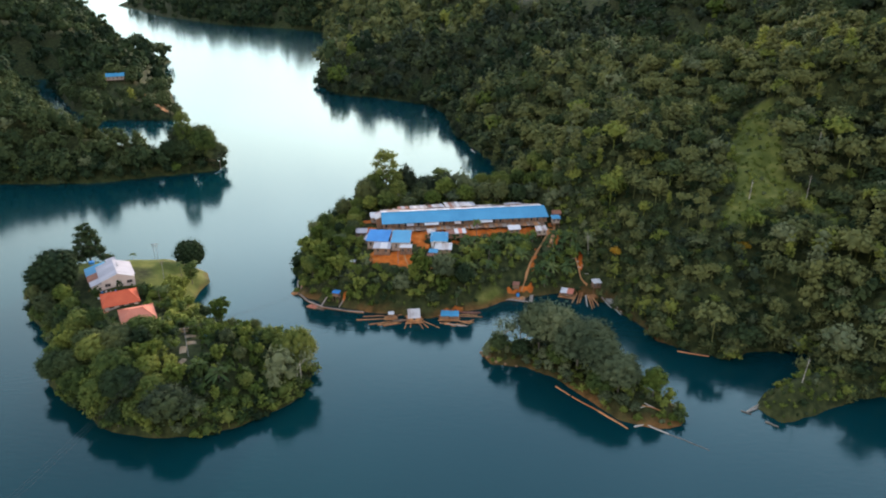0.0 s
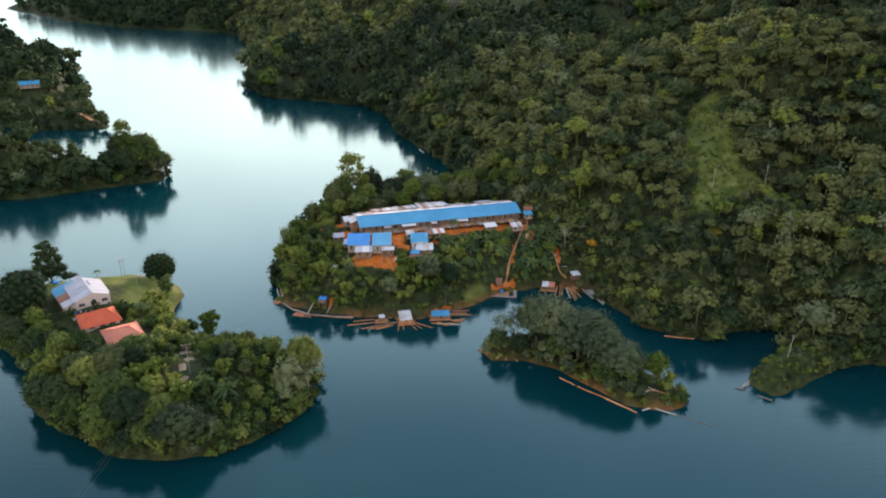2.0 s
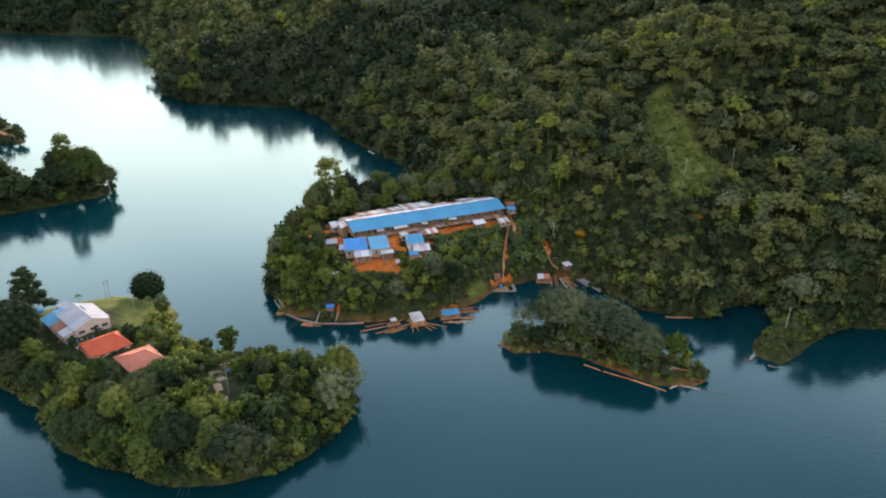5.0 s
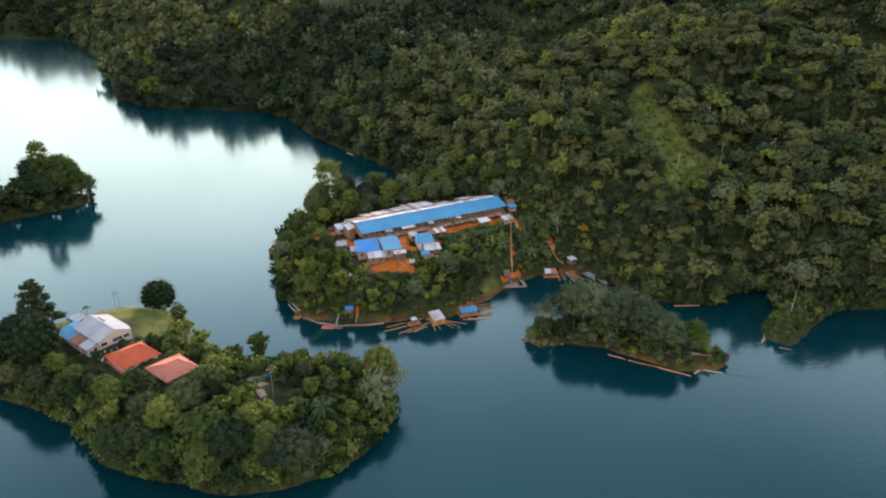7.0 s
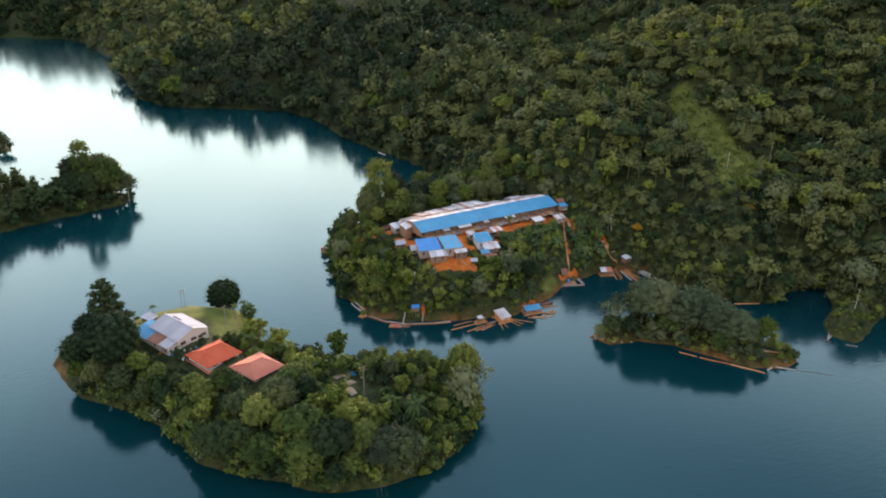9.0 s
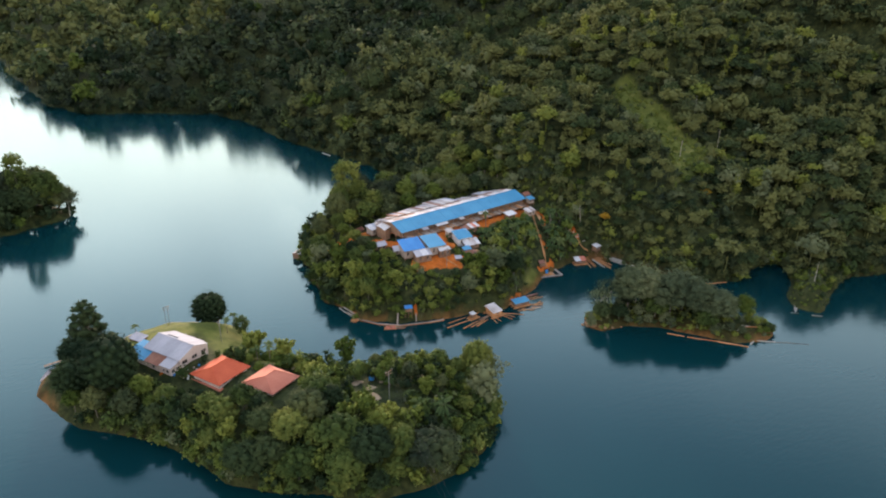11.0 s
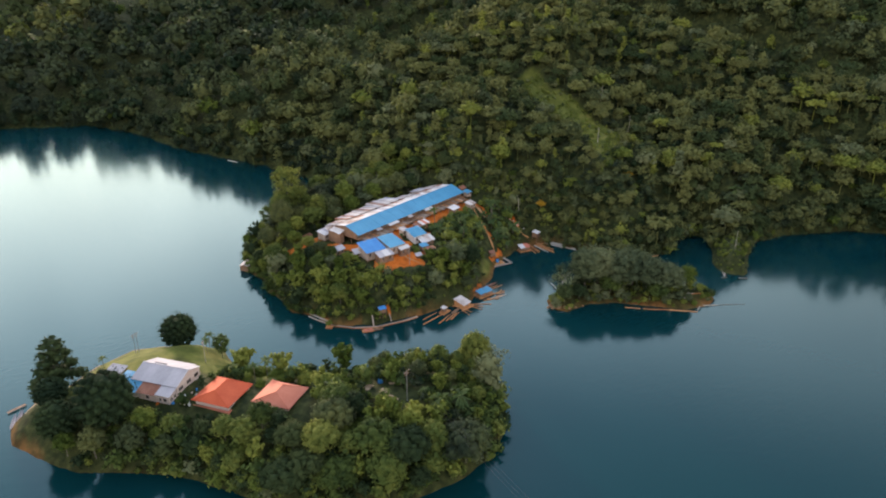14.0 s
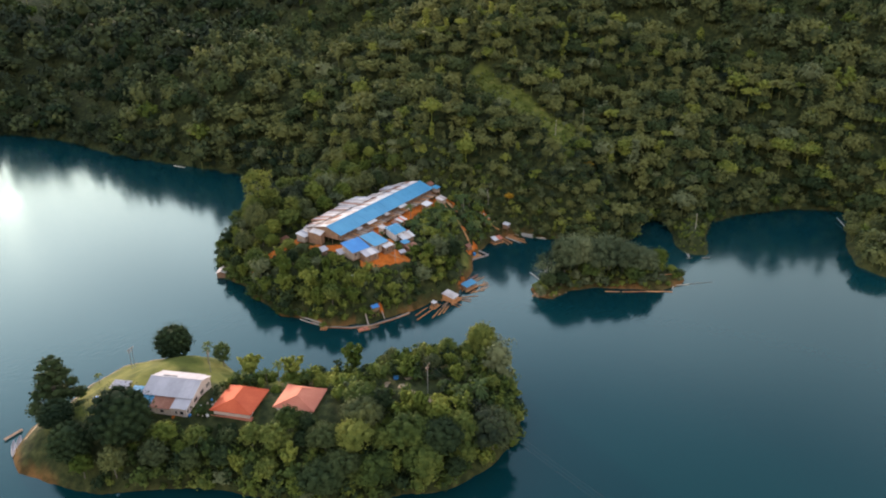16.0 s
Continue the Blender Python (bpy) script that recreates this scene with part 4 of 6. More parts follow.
def hip_house(name, x, y, z, turn, w, d, wall, rise, inset, roofm, label, winds):
    """A bungalow with a hipped roof on four slopes."""
    t = thing(name, pose(x, y, z, 0, 0, turn), label, "house")
    W, D, o = w / 2, d / 2, 0.9
    part("floor", Solid().box(-W - 0.8, W + 0.8, -D - 0.8, D + 0.8, -1.6, 0.0), M_PINK, t, "terracotta-coloured plinth")
    for b in ((-W, W, -D, -D + 0.2), (-W, W, D - 0.2, D), (-W, -W + 0.2, -D + 0.2, D - 0.2), (W - 0.2, W, -D + 0.2, D - 0.2)):
        part("wall", Solid().box(*b, 0, wall), M_WALL, t)
    for cx in winds:
        window(t, cx - 0.9, cx + 0.9, 0.9, 2.1, -D, -1, M_WHITE)
    lo = wall - 0.25
    A, B, C, E_ = (-W - o, -D - o, lo), (W + o, -D - o, lo), (W + o, D + o, lo), (-W - o, D + o, lo)
    R0, R1 = (-W - o + inset, 0, wall + rise), (W + o - inset, 0, wall + rise)
    for quad in ((A, B, R1, R0), (C, E_, R0, R1), (B, C, R1, R1), (E_, A, R0, R0)):
        part("roof", Solid().slab(*[Vector(p) for p in quad], 0.14), roofm, t)
    for p, q in ((A, R0), (B, R1), (C, R1), (E_, R0), (R0, R1)):
        part("ridge_cap", Solid().beam(Vector(p) + Vector((0, 0, 0.05)), Vector(q) + Vector((0, 0, 0.05)), 0.35, 0.1), roofm, t)
    return t


hip_house("red_house", -102.2, 261.9, 11.2, 27, 12.2, 12.2, 2.3, 2.7, 3.6, M_RED, "bungalow with a bright orange-red hipped roof", (-3.6, 0, 3.6))
hip_house("pink_house", -89.6, 247.0, 11.6, 27, 11.0, 12.0, 2.3, 2.2, 4.2, M_PINK, "bungalow with a faded terracotta hipped roof", (-3.0, 3.0))

# ---------------------------------------------------------------- poles and wires
def power_pole(x, y, h, arm, turn, label, double=False):
    z = ground_z(x, y)
    t = thing("power_pole", pose(x, y, z, 0, 0, turn), label, "utility pole", "power poles")
    for dx in ((-0.7, 0.7) if double else (0,)):
        part("pole", Solid().pole((dx, 0, -0.8), (dx, 0, h), 0.11, 0.08, 8), M_STEEL, t)
    part("crossarm", Solid().beam((-arm, 0, h - 0.5), (arm, 0, h - 0.5), 0.14, 0.16), M_TIMBER, t)
    part("crossarm", Solid().beam((-arm * 0.8, 0, h - 1.5), (arm * 0.8, 0, h - 1.5), 0.12, 0.14), M_TIMBER, t)
    for dx in (-arm * 0.9, 0.0, arm * 0.9):
        part("insulator", Solid().pole((dx, 0, h - 0.42), (dx, 0, h - 0.1), 0.07, 0.05, 6), M_WHITE, t)
    return t


power_pole(-108.2, 317.8, 8.5, 1.6, 20, "twin grey power pole with crossarms on the lawn", True)
power_pole(-94.6, 289.5, 9.0, 1.0, 40, "grey steel power pole on the lawn slope")
power_pole(-61, 217, 11.5, 1.5, 15, "grey steel power pole in the island clearing")
power_pole(8.0, 293.5, 9.0, 1.3, 15, "grey power pole below the village yard")
for k, dx in enumerate((-1.2, 0.0, 1.2)):
    for a, b, sag in (((-61 + dx, 217, ground_z(-61, 217) + 11.1), (8 + dx, 293.5, ground_z(8, 293.5) + 8.6), 4.0), ((-61 + dx, 217, ground_z(-61, 217) + 11.1), (-96 + dx, 60, 26.0), 5.0)):
        a, b = Vector(a), Vector(b)
        s = Solid()
        prev = a
        for i in range(1, 15):
            w = i / 14
            p = a.lerp(b, w) - Vector((0, 0, sag * 4 * w * (1 - w)))
            s.pole(prev, p, 0.016, 0.016, 4)
            prev = p
        tagged(new("power_line", s.mesh("power_line", M_WIRE)), "thin dark overhead power line sagging over the lake", "power line", "power lines")


def dead_trunk(x, y, h, lean, label, r=0.22):
    t = thing("dead_tree", pose(x, y, ground_z(x, y)), label, "dead tree", "dead trees")
    top = Vector((lean[0], lean[1], h))
    part("trunk", Solid().pole((0, 0, -0.6), top * 0.55, r, r * 0.75, 7).pole(top * 0.55, top, r * 0.75, r * 0.35, 7), M_DEAD, t)
    part("branch", Solid().pole(top * 0.7, top * 0.85 + Vector((0.9, 0.4, 0.6)), r * 0.4, r * 0.15, 5).pole(top * 0.8, top * 0.93 + Vector((-0.8, 0.2, 0.5)), r * 0.35, r * 0.12, 5), M_DEAD, t)
    return t


dead_trunk(94.5, 302, 13, (-1.2, 0.2), "bleached bare trunk standing above the jetty", 0.14)
dead_trunk(147, 205, 9, (1.2, 0.5), "pale leaning dead trunk on the grassy spit", 0.13)
dead_trunk(164, 302.5, 9, (0.3, 0), "white dead trunk standing on the cleared hillside", 0.2)
dead_trunk(186, 296, 15, (0.3, 0.2), "tall bare grey trunk among the forest trees", 0.1)
dead_trunk(205, 330, 15, (0.4, -0.2), "tall bare grey trunk among the forest trees", 0.1)
dead_trunk(-24, 214, 9, (1.0, -0.4), "leafless grey tree at the island's tip", 0.2)

# ---------------------------------------------------------------- shore: rafts, docks, boats
def platform(name, x, y, turn, w, d, z, label, logs=True, mat=None):
    """A plank raft on floating logs."""
    t = thing(name, pose(x, y, 0, 0, 0, turn), label, "raft", "rafts")
    n = max(3, int(w / 0.5))
    for i in range(n):
        x0 = -w / 2 + i * w / n
        part("plank", Solid().box(x0, x0 + w / n - 0.04, -d / 2, d / 2, z - 0.1 + 0.015 * (i % 3), z + 0.015 * (i % 3)), mat or M_LOG, t)
    for k in range(3):
        yy = -d / 2 + (k + 0.5) * d / 3
        part("float_log", Solid().pole((-w / 2 - 0.6, yy, z - 0.4), (w / 2 + 0.6, yy, z - 0.4), 0.3, 0.26, 8), M_LOG, t)
    return t


platform("raft", 15.5, 266.6, 4, 6.4, 8.2, 0.55, "plank raft carrying a roofed boat house")
hut("raft_house", 15.4, 267.0, 4, 4.4, 5.6, 0.58, 1.7, 1.0, M_TIN, M_LOG, "orange-brown plank raft house with a grey tin roof", "raft house", "mono", 0.4, 4, raised=False, openings=1)
for a in ((12.8, 264.5, 11.6, 259.0), (14.0, 263.5, 14.2, 259.6), (17.6, 263.4, 19.4, 258.4), (18.6, 264.6, 21.4, 259.6), (19.2, 265.2, 26.0, 259.2)):
    log(*a, 0.2, 0.12)
platform("raft", 5.8, 268.2, 8, 4.2, 3.4, 0.45, "small plank raft with a white-roofed cabin")
hut("raft_house", 5.8, 268.8, 8, 2.0, 1.8, 0.48, 1.5, 0.3, M_WHITE, M_TIMBER, "tiny raft cabin with a white roof", "raft house", "mono", 0.2, 2, raised=False, openings=0)
for a in ((-8.5, 266.5, 3.5, 267.4), (-3.0, 262.6, 6.0, 265.0), (0.5, 262.0, 9.0, 264.4), (3.0, 261.4, 10.2, 263.8), (-6.0, 269.5, 3.0, 270.2), (8.5, 270.6, 12.2, 271.2)):
    log(*a, 0.26, 0.1)
platform("raft", 30.2, 267.6, -4, 8.0, 6.0, 0.5, "plank raft with a blue tarpaulin shelter")
hut("raft_house", 28.4, 267.8, -4, 3.2, 3.2, 0.55, 1.5, 0.6, M_BLUE, M_TIMBER, "raft shelter under a blue tarpaulin roof", "raft house", "mono", 0.3, 2, raised=False, openings=0)
hut("raft_house", 32.2, 267.5, -4, 3.2, 3.2, 0.55, 1.5, 0.6, M_BLUE, M_TIMBER, "raft shelter under a blue tarpaulin roof", "raft house", "mono", 0.3, 2, raised=False, openings=0)
for a in ((33.0, 271.0, 42.0, 270.0), (34.0, 269.4, 44.0, 268.6), (26.0, 263.6, 34.0, 262.0), (28.0, 262.6, 36.5, 261.4), (34.0, 265.0, 39.5, 264.6), (35.6, 263.4, 40.4, 266.0), (24.0, 271.6, 33.0, 273.0)):
    log(*a, 0.24, 0.1)
g = np.random.RandomState(17)
for i in range(9):
    x, y, a = g.uniform(26, 37), g.uniform(260.5, 264.5), g.uniform(-0.5, 0.5)
    n = g.uniform(2.0, 4.5)
    log(x, y, x + n * math.cos(a), y + n * math.sin(a), g.uniform(0.12, 0.22), g.uniform(0.1, 0.35), M_DEAD if i % 3 == 0 else None, "loose broken timber drifting beside the raft", "raft timber")
longboat(39.0, 272.2, -4, 9.0, M_RUST, "narrow red-brown longboat moored at the raft")
for x, y, t_ in ((-26.0, 277.0, -30), (9.6, 265.4, 12), (46.5, 279.6, 20)):
    longboat(x, y, t_, 6.5, M_TIMBER, "small dark wooden longboat moored by the shore")
# square dock with a blue drum
dock = thing("dock", pose(0, 0, 0), "square floating timber dock with a plank yard", "dock")
for p, q in (((51.0, 286.2), (66.0, 281.8)), ((66.0, 281.8), (69.0, 296.0)), ((52.0, 288.2), (64.0, 285.2))):
    dv = Vector((q[0] - p[0], q[1] - p[1], 0)).normalized()
    sd = Vector((-dv.y, dv.x, 0)) * 0.7
    ln = (Vector((*q, 0)) - Vector((*p, 0))).length
    n = int(ln / 0.6)
    for i in range(n):
        c = Vector((*p, 0.42)).lerp(Vector((*q, 0.42)), (i + 0.5) / n)
        h = dv * 0.27
        part("plank", Solid().slab(c - h - sd, c + h - sd, c + h + sd, c - h + sd, 0.09), M_TIMBER_L, dock)
    part("float_log", Solid().pole((*p, 0.1), (*q, 0.1), 0.32, 0.28, 8), M_LOG, dock)
platform("raft", 59.6, 286.6, -14, 8, 3.6, 0.5, "plank yard raft beside the dock")
barrel(61.0, 287.0, 0.52, 0.7, 1.5, M_BLUE_D, "blue plastic drum standing on the dock", "drum")
hut("shed", 60.4, 290.4, -14, 2.6, 2.2, 3.4, 1.7, 0.5, M_RUST, M_TIMBER, "small rusty-roofed shed above the dock", "shed", "mono", 0.2, 2, openings=0)
log(66.5, 284.0, 69.8, 299.0, 0.3, 0.1)
# jetty at the eastern landing
hut("raft_house", 83.0, 288.2, -20, 5.0, 3.0, 0.6, 1.7, 0.7, [M_PINK, M_WHITE], M_TIMBER, "landing hut with a pink and white sheet roof", "raft house", "mono", 0.4, 4, raised=False, openings=1)
platform("raft", 83.0, 287.6, -20, 6.4, 4.6, 0.5, "plank raft below the landing hut")
hut("shed", 96.4, 291.2, 10, 3.4, 2.8, 3.4, 2.3, 0.5, M_WHITE, M_TIMBER, "tall little hut with a white roof above the landing", "shed", "mono", 0.3, 3)
platform("raft", 95.5, 287.4, 10, 5.0, 3.0, 0.5, "plank landing stage with scattered timber")
for a in ((88.0, 290.5, 84.0, 281.0), (89.5, 290.5, 86.0, 280.4), (90.5, 291.0, 87.2, 281.0), (91.4, 288.0, 90.0, 277.4), (92.2, 288.5, 91.6, 275.0), (93.0, 287.5, 92.8, 276.4), (94.0, 287.0, 95.0, 278.0),
          (99.0, 288.4, 102.6, 269.4), (100.0, 288.0, 103.6, 270.6), (101.0, 287.4, 104.6, 273.0), (98.0, 286.6, 100.0, 276.0)):
    log(*a, 0.34, 0.3, M_DEAD if a[0] > 97 or 91 < a[0] < 92 else None)
for i, (x, y) in enumerate(((88.8, 303.4), (90.2, 302.2), (91.4, 300.6), (89.6, 299.4), (92.6, 297.4))):
    z = ground_z(x, y)
    b = thing("plank", pose(x, y, z + 0.12, 0, 4, 20 + 37 * i), "pale sawn plank lying on the bare slope", "plank", "slope planks")
    part("board", Solid().box(-1.5, 1.5, -0.2, 0.2, -0.08, 0.08), M_WHITE if i % 2 else M_DEAD, b)
g = np.random.RandomState(23)
for i in range(12):
    x, y = -116 + 9 * g.rand(), 265.5 + 5 * g.rand()
    b = thing("crate", pose(x, y, ground_z(x, y) + 0.28, 0, 0, g.uniform(0, 90)), "small weathered crate or bucket lying in the yard", "crate", "yard clutter")
    q = g.uniform(0.25, 0.5)
    part("box", Solid().box(-q, q, -q * 0.7, q * 0.7, -0.3, 0.3), [M_WHITE, M_TIMBER_L, M_BLUE_D, M_DEAD][g.randint(4)], b)
# landing stage at the village's south-west point
pier = thing("walkway", pose(0, 0, 0), "long narrow plank walkway floating along the shore", "walkway")
way = [(-38.5, 300.0), (-36.6, 291.6), (-31.5, 284.0), (-24.0, 278.0), (-13.0, 274.4), (-6.0, 273.0)]
for p, q in zip(way, way[1:]):
    part("float_log", Solid().pole((*p, 0.12), (*q, 0.12), 0.34, 0.3, 8), M_LOG, pier)
    part("board", Solid().beam((*p, 0.5), (*q, 0.5), 0.8, 0.08), M_TIMBER_L, pier)
platform("raft", -37.6, 292.6, 30, 3.6, 3.0, 0.5, "small plank landing raft with heaped timber")
log(-38.2, 310.0, -36.2, 294.6, 0.38, 0.5, M_DEAD, "bleached trunk lying out over the water")
log(-39.4, 306.0, -37.4, 293.0, 0.28, 0.15, M_DEAD)
log(-36.5, 298.0, -34.4, 291.6, 0.25, 1.1)
platform("raft", -28.6, 278.6, -28, 3.8, 2.6, 0.5, "pale pinkish plank raft moored by the walkway", mat=M_PINK)
log(-24.8, 279.6, -20.4, 287.0, 0.35, 0.4, M_TIMBER_L, "sloping plank ramp up the bank", z1=5.5)
log(-17.0, 277.4, -13.4, 285.0, 0.25, 0.6, M_TIMBER_L, "sloping plank ramp up the bank", z1=5.0)
platform("raft", -33.0, 368.6, 40, 6.0, 4.4, 0.5, "plank raft carrying a floating hut")
hut("raft_house", -34.0, 368.0, 40, 5.2, 4.0, 0.55, 2.3, 0.9, M_TIN, M_TIMBER, "dark plank floating hut with a weathered tin roof", "raft house", over=0.4, panels=3, raised=False)
log(-30.0, 371.0, -25.5, 375.0, 0.3, 0.1, M_DEAD)
# logs and boats round the islets and the far shore
log(71.0, 209.6, 79.0, 200.4, 0.32, 0.05)
log(78.4, 200.9, 85.6, 191.4, 0.36, 0.08, M_LOG, "long orange-brown floating log beside the islet")
log(66.4, 216.0, 70.4, 210.4, 0.3, 0.0)
log(90.4, 194.6, 98.0, 188.4, 0.34, 0.08, M_DEAD, "bleached floating log beside the islet")
log(97.6, 188.7, 108.0, 180.4, 0.2, 0.0, M_BARK, "dark half-sunk log beside the islet")
log(88.0, 192.4, 92.4, 193.8, 0.3, 0.1, M_DEAD)
log(56.5, 243.0, 62.0, 254.0, 0.3, 0.1, M_DEAD, "bleached log jutting from the islet")
for k in range(7):
    a = 0.5 + k * 0.55
    log(88 + 1.1 * k, 199 + 1.2 * (k % 3), 92 + 1.3 * k + 2 * math.cos(a), 198 + 3 * math.sin(a), 0.2, 2.2 + 0.15 * k, M_DEAD if k % 2 else M_LOG, "driftwood branch lying on the islet's bare tip", "driftwood")
longboat(132.0, 202.4, 32, 11.0, M_DEAD, "narrow pale wooden longboat moored at the grassy spit")
log(126.0, 200.6, 128.6, 198.6, 0.3, 0.1, M_BARK)
log(131.5, 194.5, 134.5, 191.5, 0.4, 0.15, M_BARK)
log(117.0, 239.6, 127.8, 235.6, 0.35, 0.1, M_LOG, "orange-brown log stranded along the forest shore")
log(53.8, 546.5, 56.0, 536.5, 0.5, 0.1, M_DEAD)
log(212.0, 140.0, 233.0, 153.0, 0.3, 0.3, M_DEAD, "bleached fallen tree reaching into the water", z1=1.6)
longboat(-153.6, 312.6, 65, 9.0, M_ZINC, "grey longboat drawn up at the island's end")
longboat(-151.0, 314.6, 60, 7.0, M_ZINC, "grey longboat drawn up at the island's end")
jt = thing("jetty", pose(-150.5, 320.0, 0, 0, 0, 10), "small dark plank jetty at the island's end", "jetty")
for i in range(10):
    part("plank", Solid().box(-3 + i * 0.62, -2.46 + i * 0.62, -0.6, 0.6, 0.5, 0.58), M_TIMBER, jt)
for x in (-2.6, 0, 2.8):
    part("post", Solid().pole((x, 0, -3), (x, 0, 0.5), 0.1, 0.1, 6), M_TIMBER, jt)


# rocks at the islet's western tip
def rock(x, y, z, r, seed):
    g3 = np.random.RandomState(seed)
    bm = bmesh.new()
    bmesh.ops.create_icosphere(bm, subdivisions=2, radius=r)
    for v in bm.verts:
        v.co *= 0.8 + 0.35 * g3.rand()
        v.co.z *= 0.7
    me_ = bpy.data.meshes.new("rock")
    bm.to_mesh(me_)
    bm.free()
    me_.materials.append(M_ROCK)
    ob = new("rock", me_)
    ob.location = (x, y, z)
    return tagged(ob, "pale sandstone boulder at the water's edge", "rock", "shore rocks")


M_ROCK = material("sandstone", ((0.20, 0.11, 0.055), (0.38, 0.23, 0.13)), scale=0.8, fine=6)
for i, (x, y, r) in enumerate(((42.6, 237.4, 1.1), (44.0, 235.6, 1.4), (43.2, 239.2, 1.0), (45.6, 233.2, 1.0), (41.6, 239.4, 0.7), (46.8, 231.8, 0.8), (50.0, 230.6, 0.6), (54.0, 229.6, 0.5))):
    rock(x, y, max(0.0, ground_z(x, y)) + r * 0.25, r, i)


# ---------------------------------------------------------------- trees
ICO_V = np.array([(0, 0, -1), (0.72, -0.53, -0.45), (-0.28, -0.85, -0.45), (-0.89, 0, -0.45), (-0.28, 0.85, -0.45), (0.72, 0.53, -0.45),
                  (0.28, -0.85, 0.45), (-0.72, -0.53, 0.45), (-0.72, 0.53, 0.45), (0.28, 0.85, 0.45), (0.89, 0, 0.45), (0, 0, 1)])
ICO_F = np.array([(0, 1, 2), (1, 0, 5), (0, 2, 3), (0, 3, 4), (0, 4, 5), (1, 5, 10), (2, 1, 6), (3, 2, 7), (4, 3, 8), (5, 4, 9),
                  (1, 10, 6), (2, 6, 7), (3, 7, 8), (4, 8, 9), (5, 9, 10), (6, 10, 11), (7, 6, 11), (8, 7, 11), (9, 8, 11), (10, 9, 11)])


OCT_V = np.array([(1, 0, 0), (-1, 0, 0), (0, 1, 0), (0, -1, 0), (0, 0, 1), (0, 0, -1)], float) * 1.05
OCT_F = np.array([(0, 2, 4), (2, 1, 4), (1, 3, 4), (3, 0, 4), (2, 0, 5), (1, 2, 5), (3, 1, 5), (0, 3, 5)])


def leaf_cloud(rng, lobes, count, size, core=0.8, up=0.35, lite=False):
    """Leaf sprays (bent triangle pairs) over the skin of several lobes, with a shaded core in each. lobes: rows cx cy cz rx ry rz."""
    lobes = np.asarray(lobes, float)
    area = (lobes[:, 3] * lobes[:, 5]) ** 1.0
    pick = rng.choice(len(lobes), count, p=area / area.sum())
    n = rng.normal(size=(count, 3))
    n[:, 2] = np.abs(n[:, 2]) * 0.9 - 0.25
    n /= np.linalg.norm(n, axis=1)[:, None]
    c = lobes[pick, :3] + n * lobes[pick, 3:] * rng.uniform(0.6, 1.3, (count, 1))
    nn = n * 0.9 + rng.normal(size=(count, 3)) * 0.6 + (0, 0, up)
    nn /= np.linalg.norm(nn, axis=1)[:, None]
    a = np.cross(nn, rng.normal(size=(count, 3)))
    a /= np.linalg.norm(a, axis=1)[:, None]
    b = np.cross(nn, a)
    s = size * rng.uniform(0.55, 1.25, (count, 1))
    w = s * rng.uniform(0.45, 0.8, (count, 1))
    v = np.stack([c - a * s, c - b * w - nn * s * 0.15, c + a * s, c + b * w - nn * s * 0.15], 1).reshape(-1, 3)
    k = np.arange(count) * 4
    f = np.concatenate([np.stack([k, k + 1, k + 2], 1), np.stack([k, k + 2, k + 3], 1)])
    soft = n * 0.7 + nn * 0.35
    soft /= np.linalg.norm(soft, axis=1)[:, None]
    vs, fs, ns = [v], [f], [np.repeat(soft, 4, 0)]
    off = len(v)
    for lb in lobes:
        cv, cf = (OCT_V, OCT_F) if lite else (ICO_V, ICO_F)
        vs.append(lb[:3] + cv * lb[3:] * core * rng.uniform(0.85, 1.1, (len(cv), 1)))
        fs.append(cf + off)
        ns.append(cv / np.linalg.norm(cv, axis=1)[:, None])
        off += len(cv)
    return np.concatenate(vs), np.concatenate(fs), np.concatenate(ns)


def broad_lobes(rng, r, h, n, flat=0.7, spread=0.62, skirt=0):
    """Lobes of a spreading crown of radius r, whose top is at h."""
    rows = [(0, 0, h - r * flat * 0.9, r * 0.62, r * 0.62, r * flat * 0.85)]
    for i in range(n):
        a = 2.4 * i + rng.uniform(-0.5, 0.5)
        q = r * spread * rng.uniform(0.65, 1.1)
        s = r * rng.uniform(0.30, 0.48)
        rows.append((q * math.cos(a), q * math.sin(a), h - r * flat * rng.uniform(0.7, 1.6), s, s, s * rng.uniform(0.7, 0.95)))
    for i in range(skirt):
        a = 2.4 * i + rng.uniform(-0.5, 0.5)
        q, s = r * spread * rng.uniform(0.75, 1.1), r * rng.uniform(0.34, 0.5)
        rows.append((q * math.cos(a), q * math.sin(a), h * rng.uniform(0.16, 0.42), s, s, s * 1.1))
    return np.array(rows)


def dome_lobes(rng, r, h, depth, n):
    """Lobes of one closed, bumpy crown: a main dome of radius r whose top is at h, with small billows on it."""
    mid = h - depth * 0.5
    rows = [(0, 0, mid, r * 0.84, r * 0.84, depth * 0.46)]
    for k in range(n):
        e = math.asin(min(1.0, -0.25 + 1.22 * (k + 0.5) / n))
        a, q, s = 2.4 * k + rng.uniform(-0.3, 0.3), rng.uniform(0.68, 0.84), r * rng.uniform(0.2, 0.36)
        rows.append((q * r * math.cos(a) * math.cos(e), q * r * math.sin(a) * math.cos(e), mid + q * depth * 0.5 * math.sin(e), s, s, s * rng.uniform(0.7, 0.95)))
    return np.array(rows)


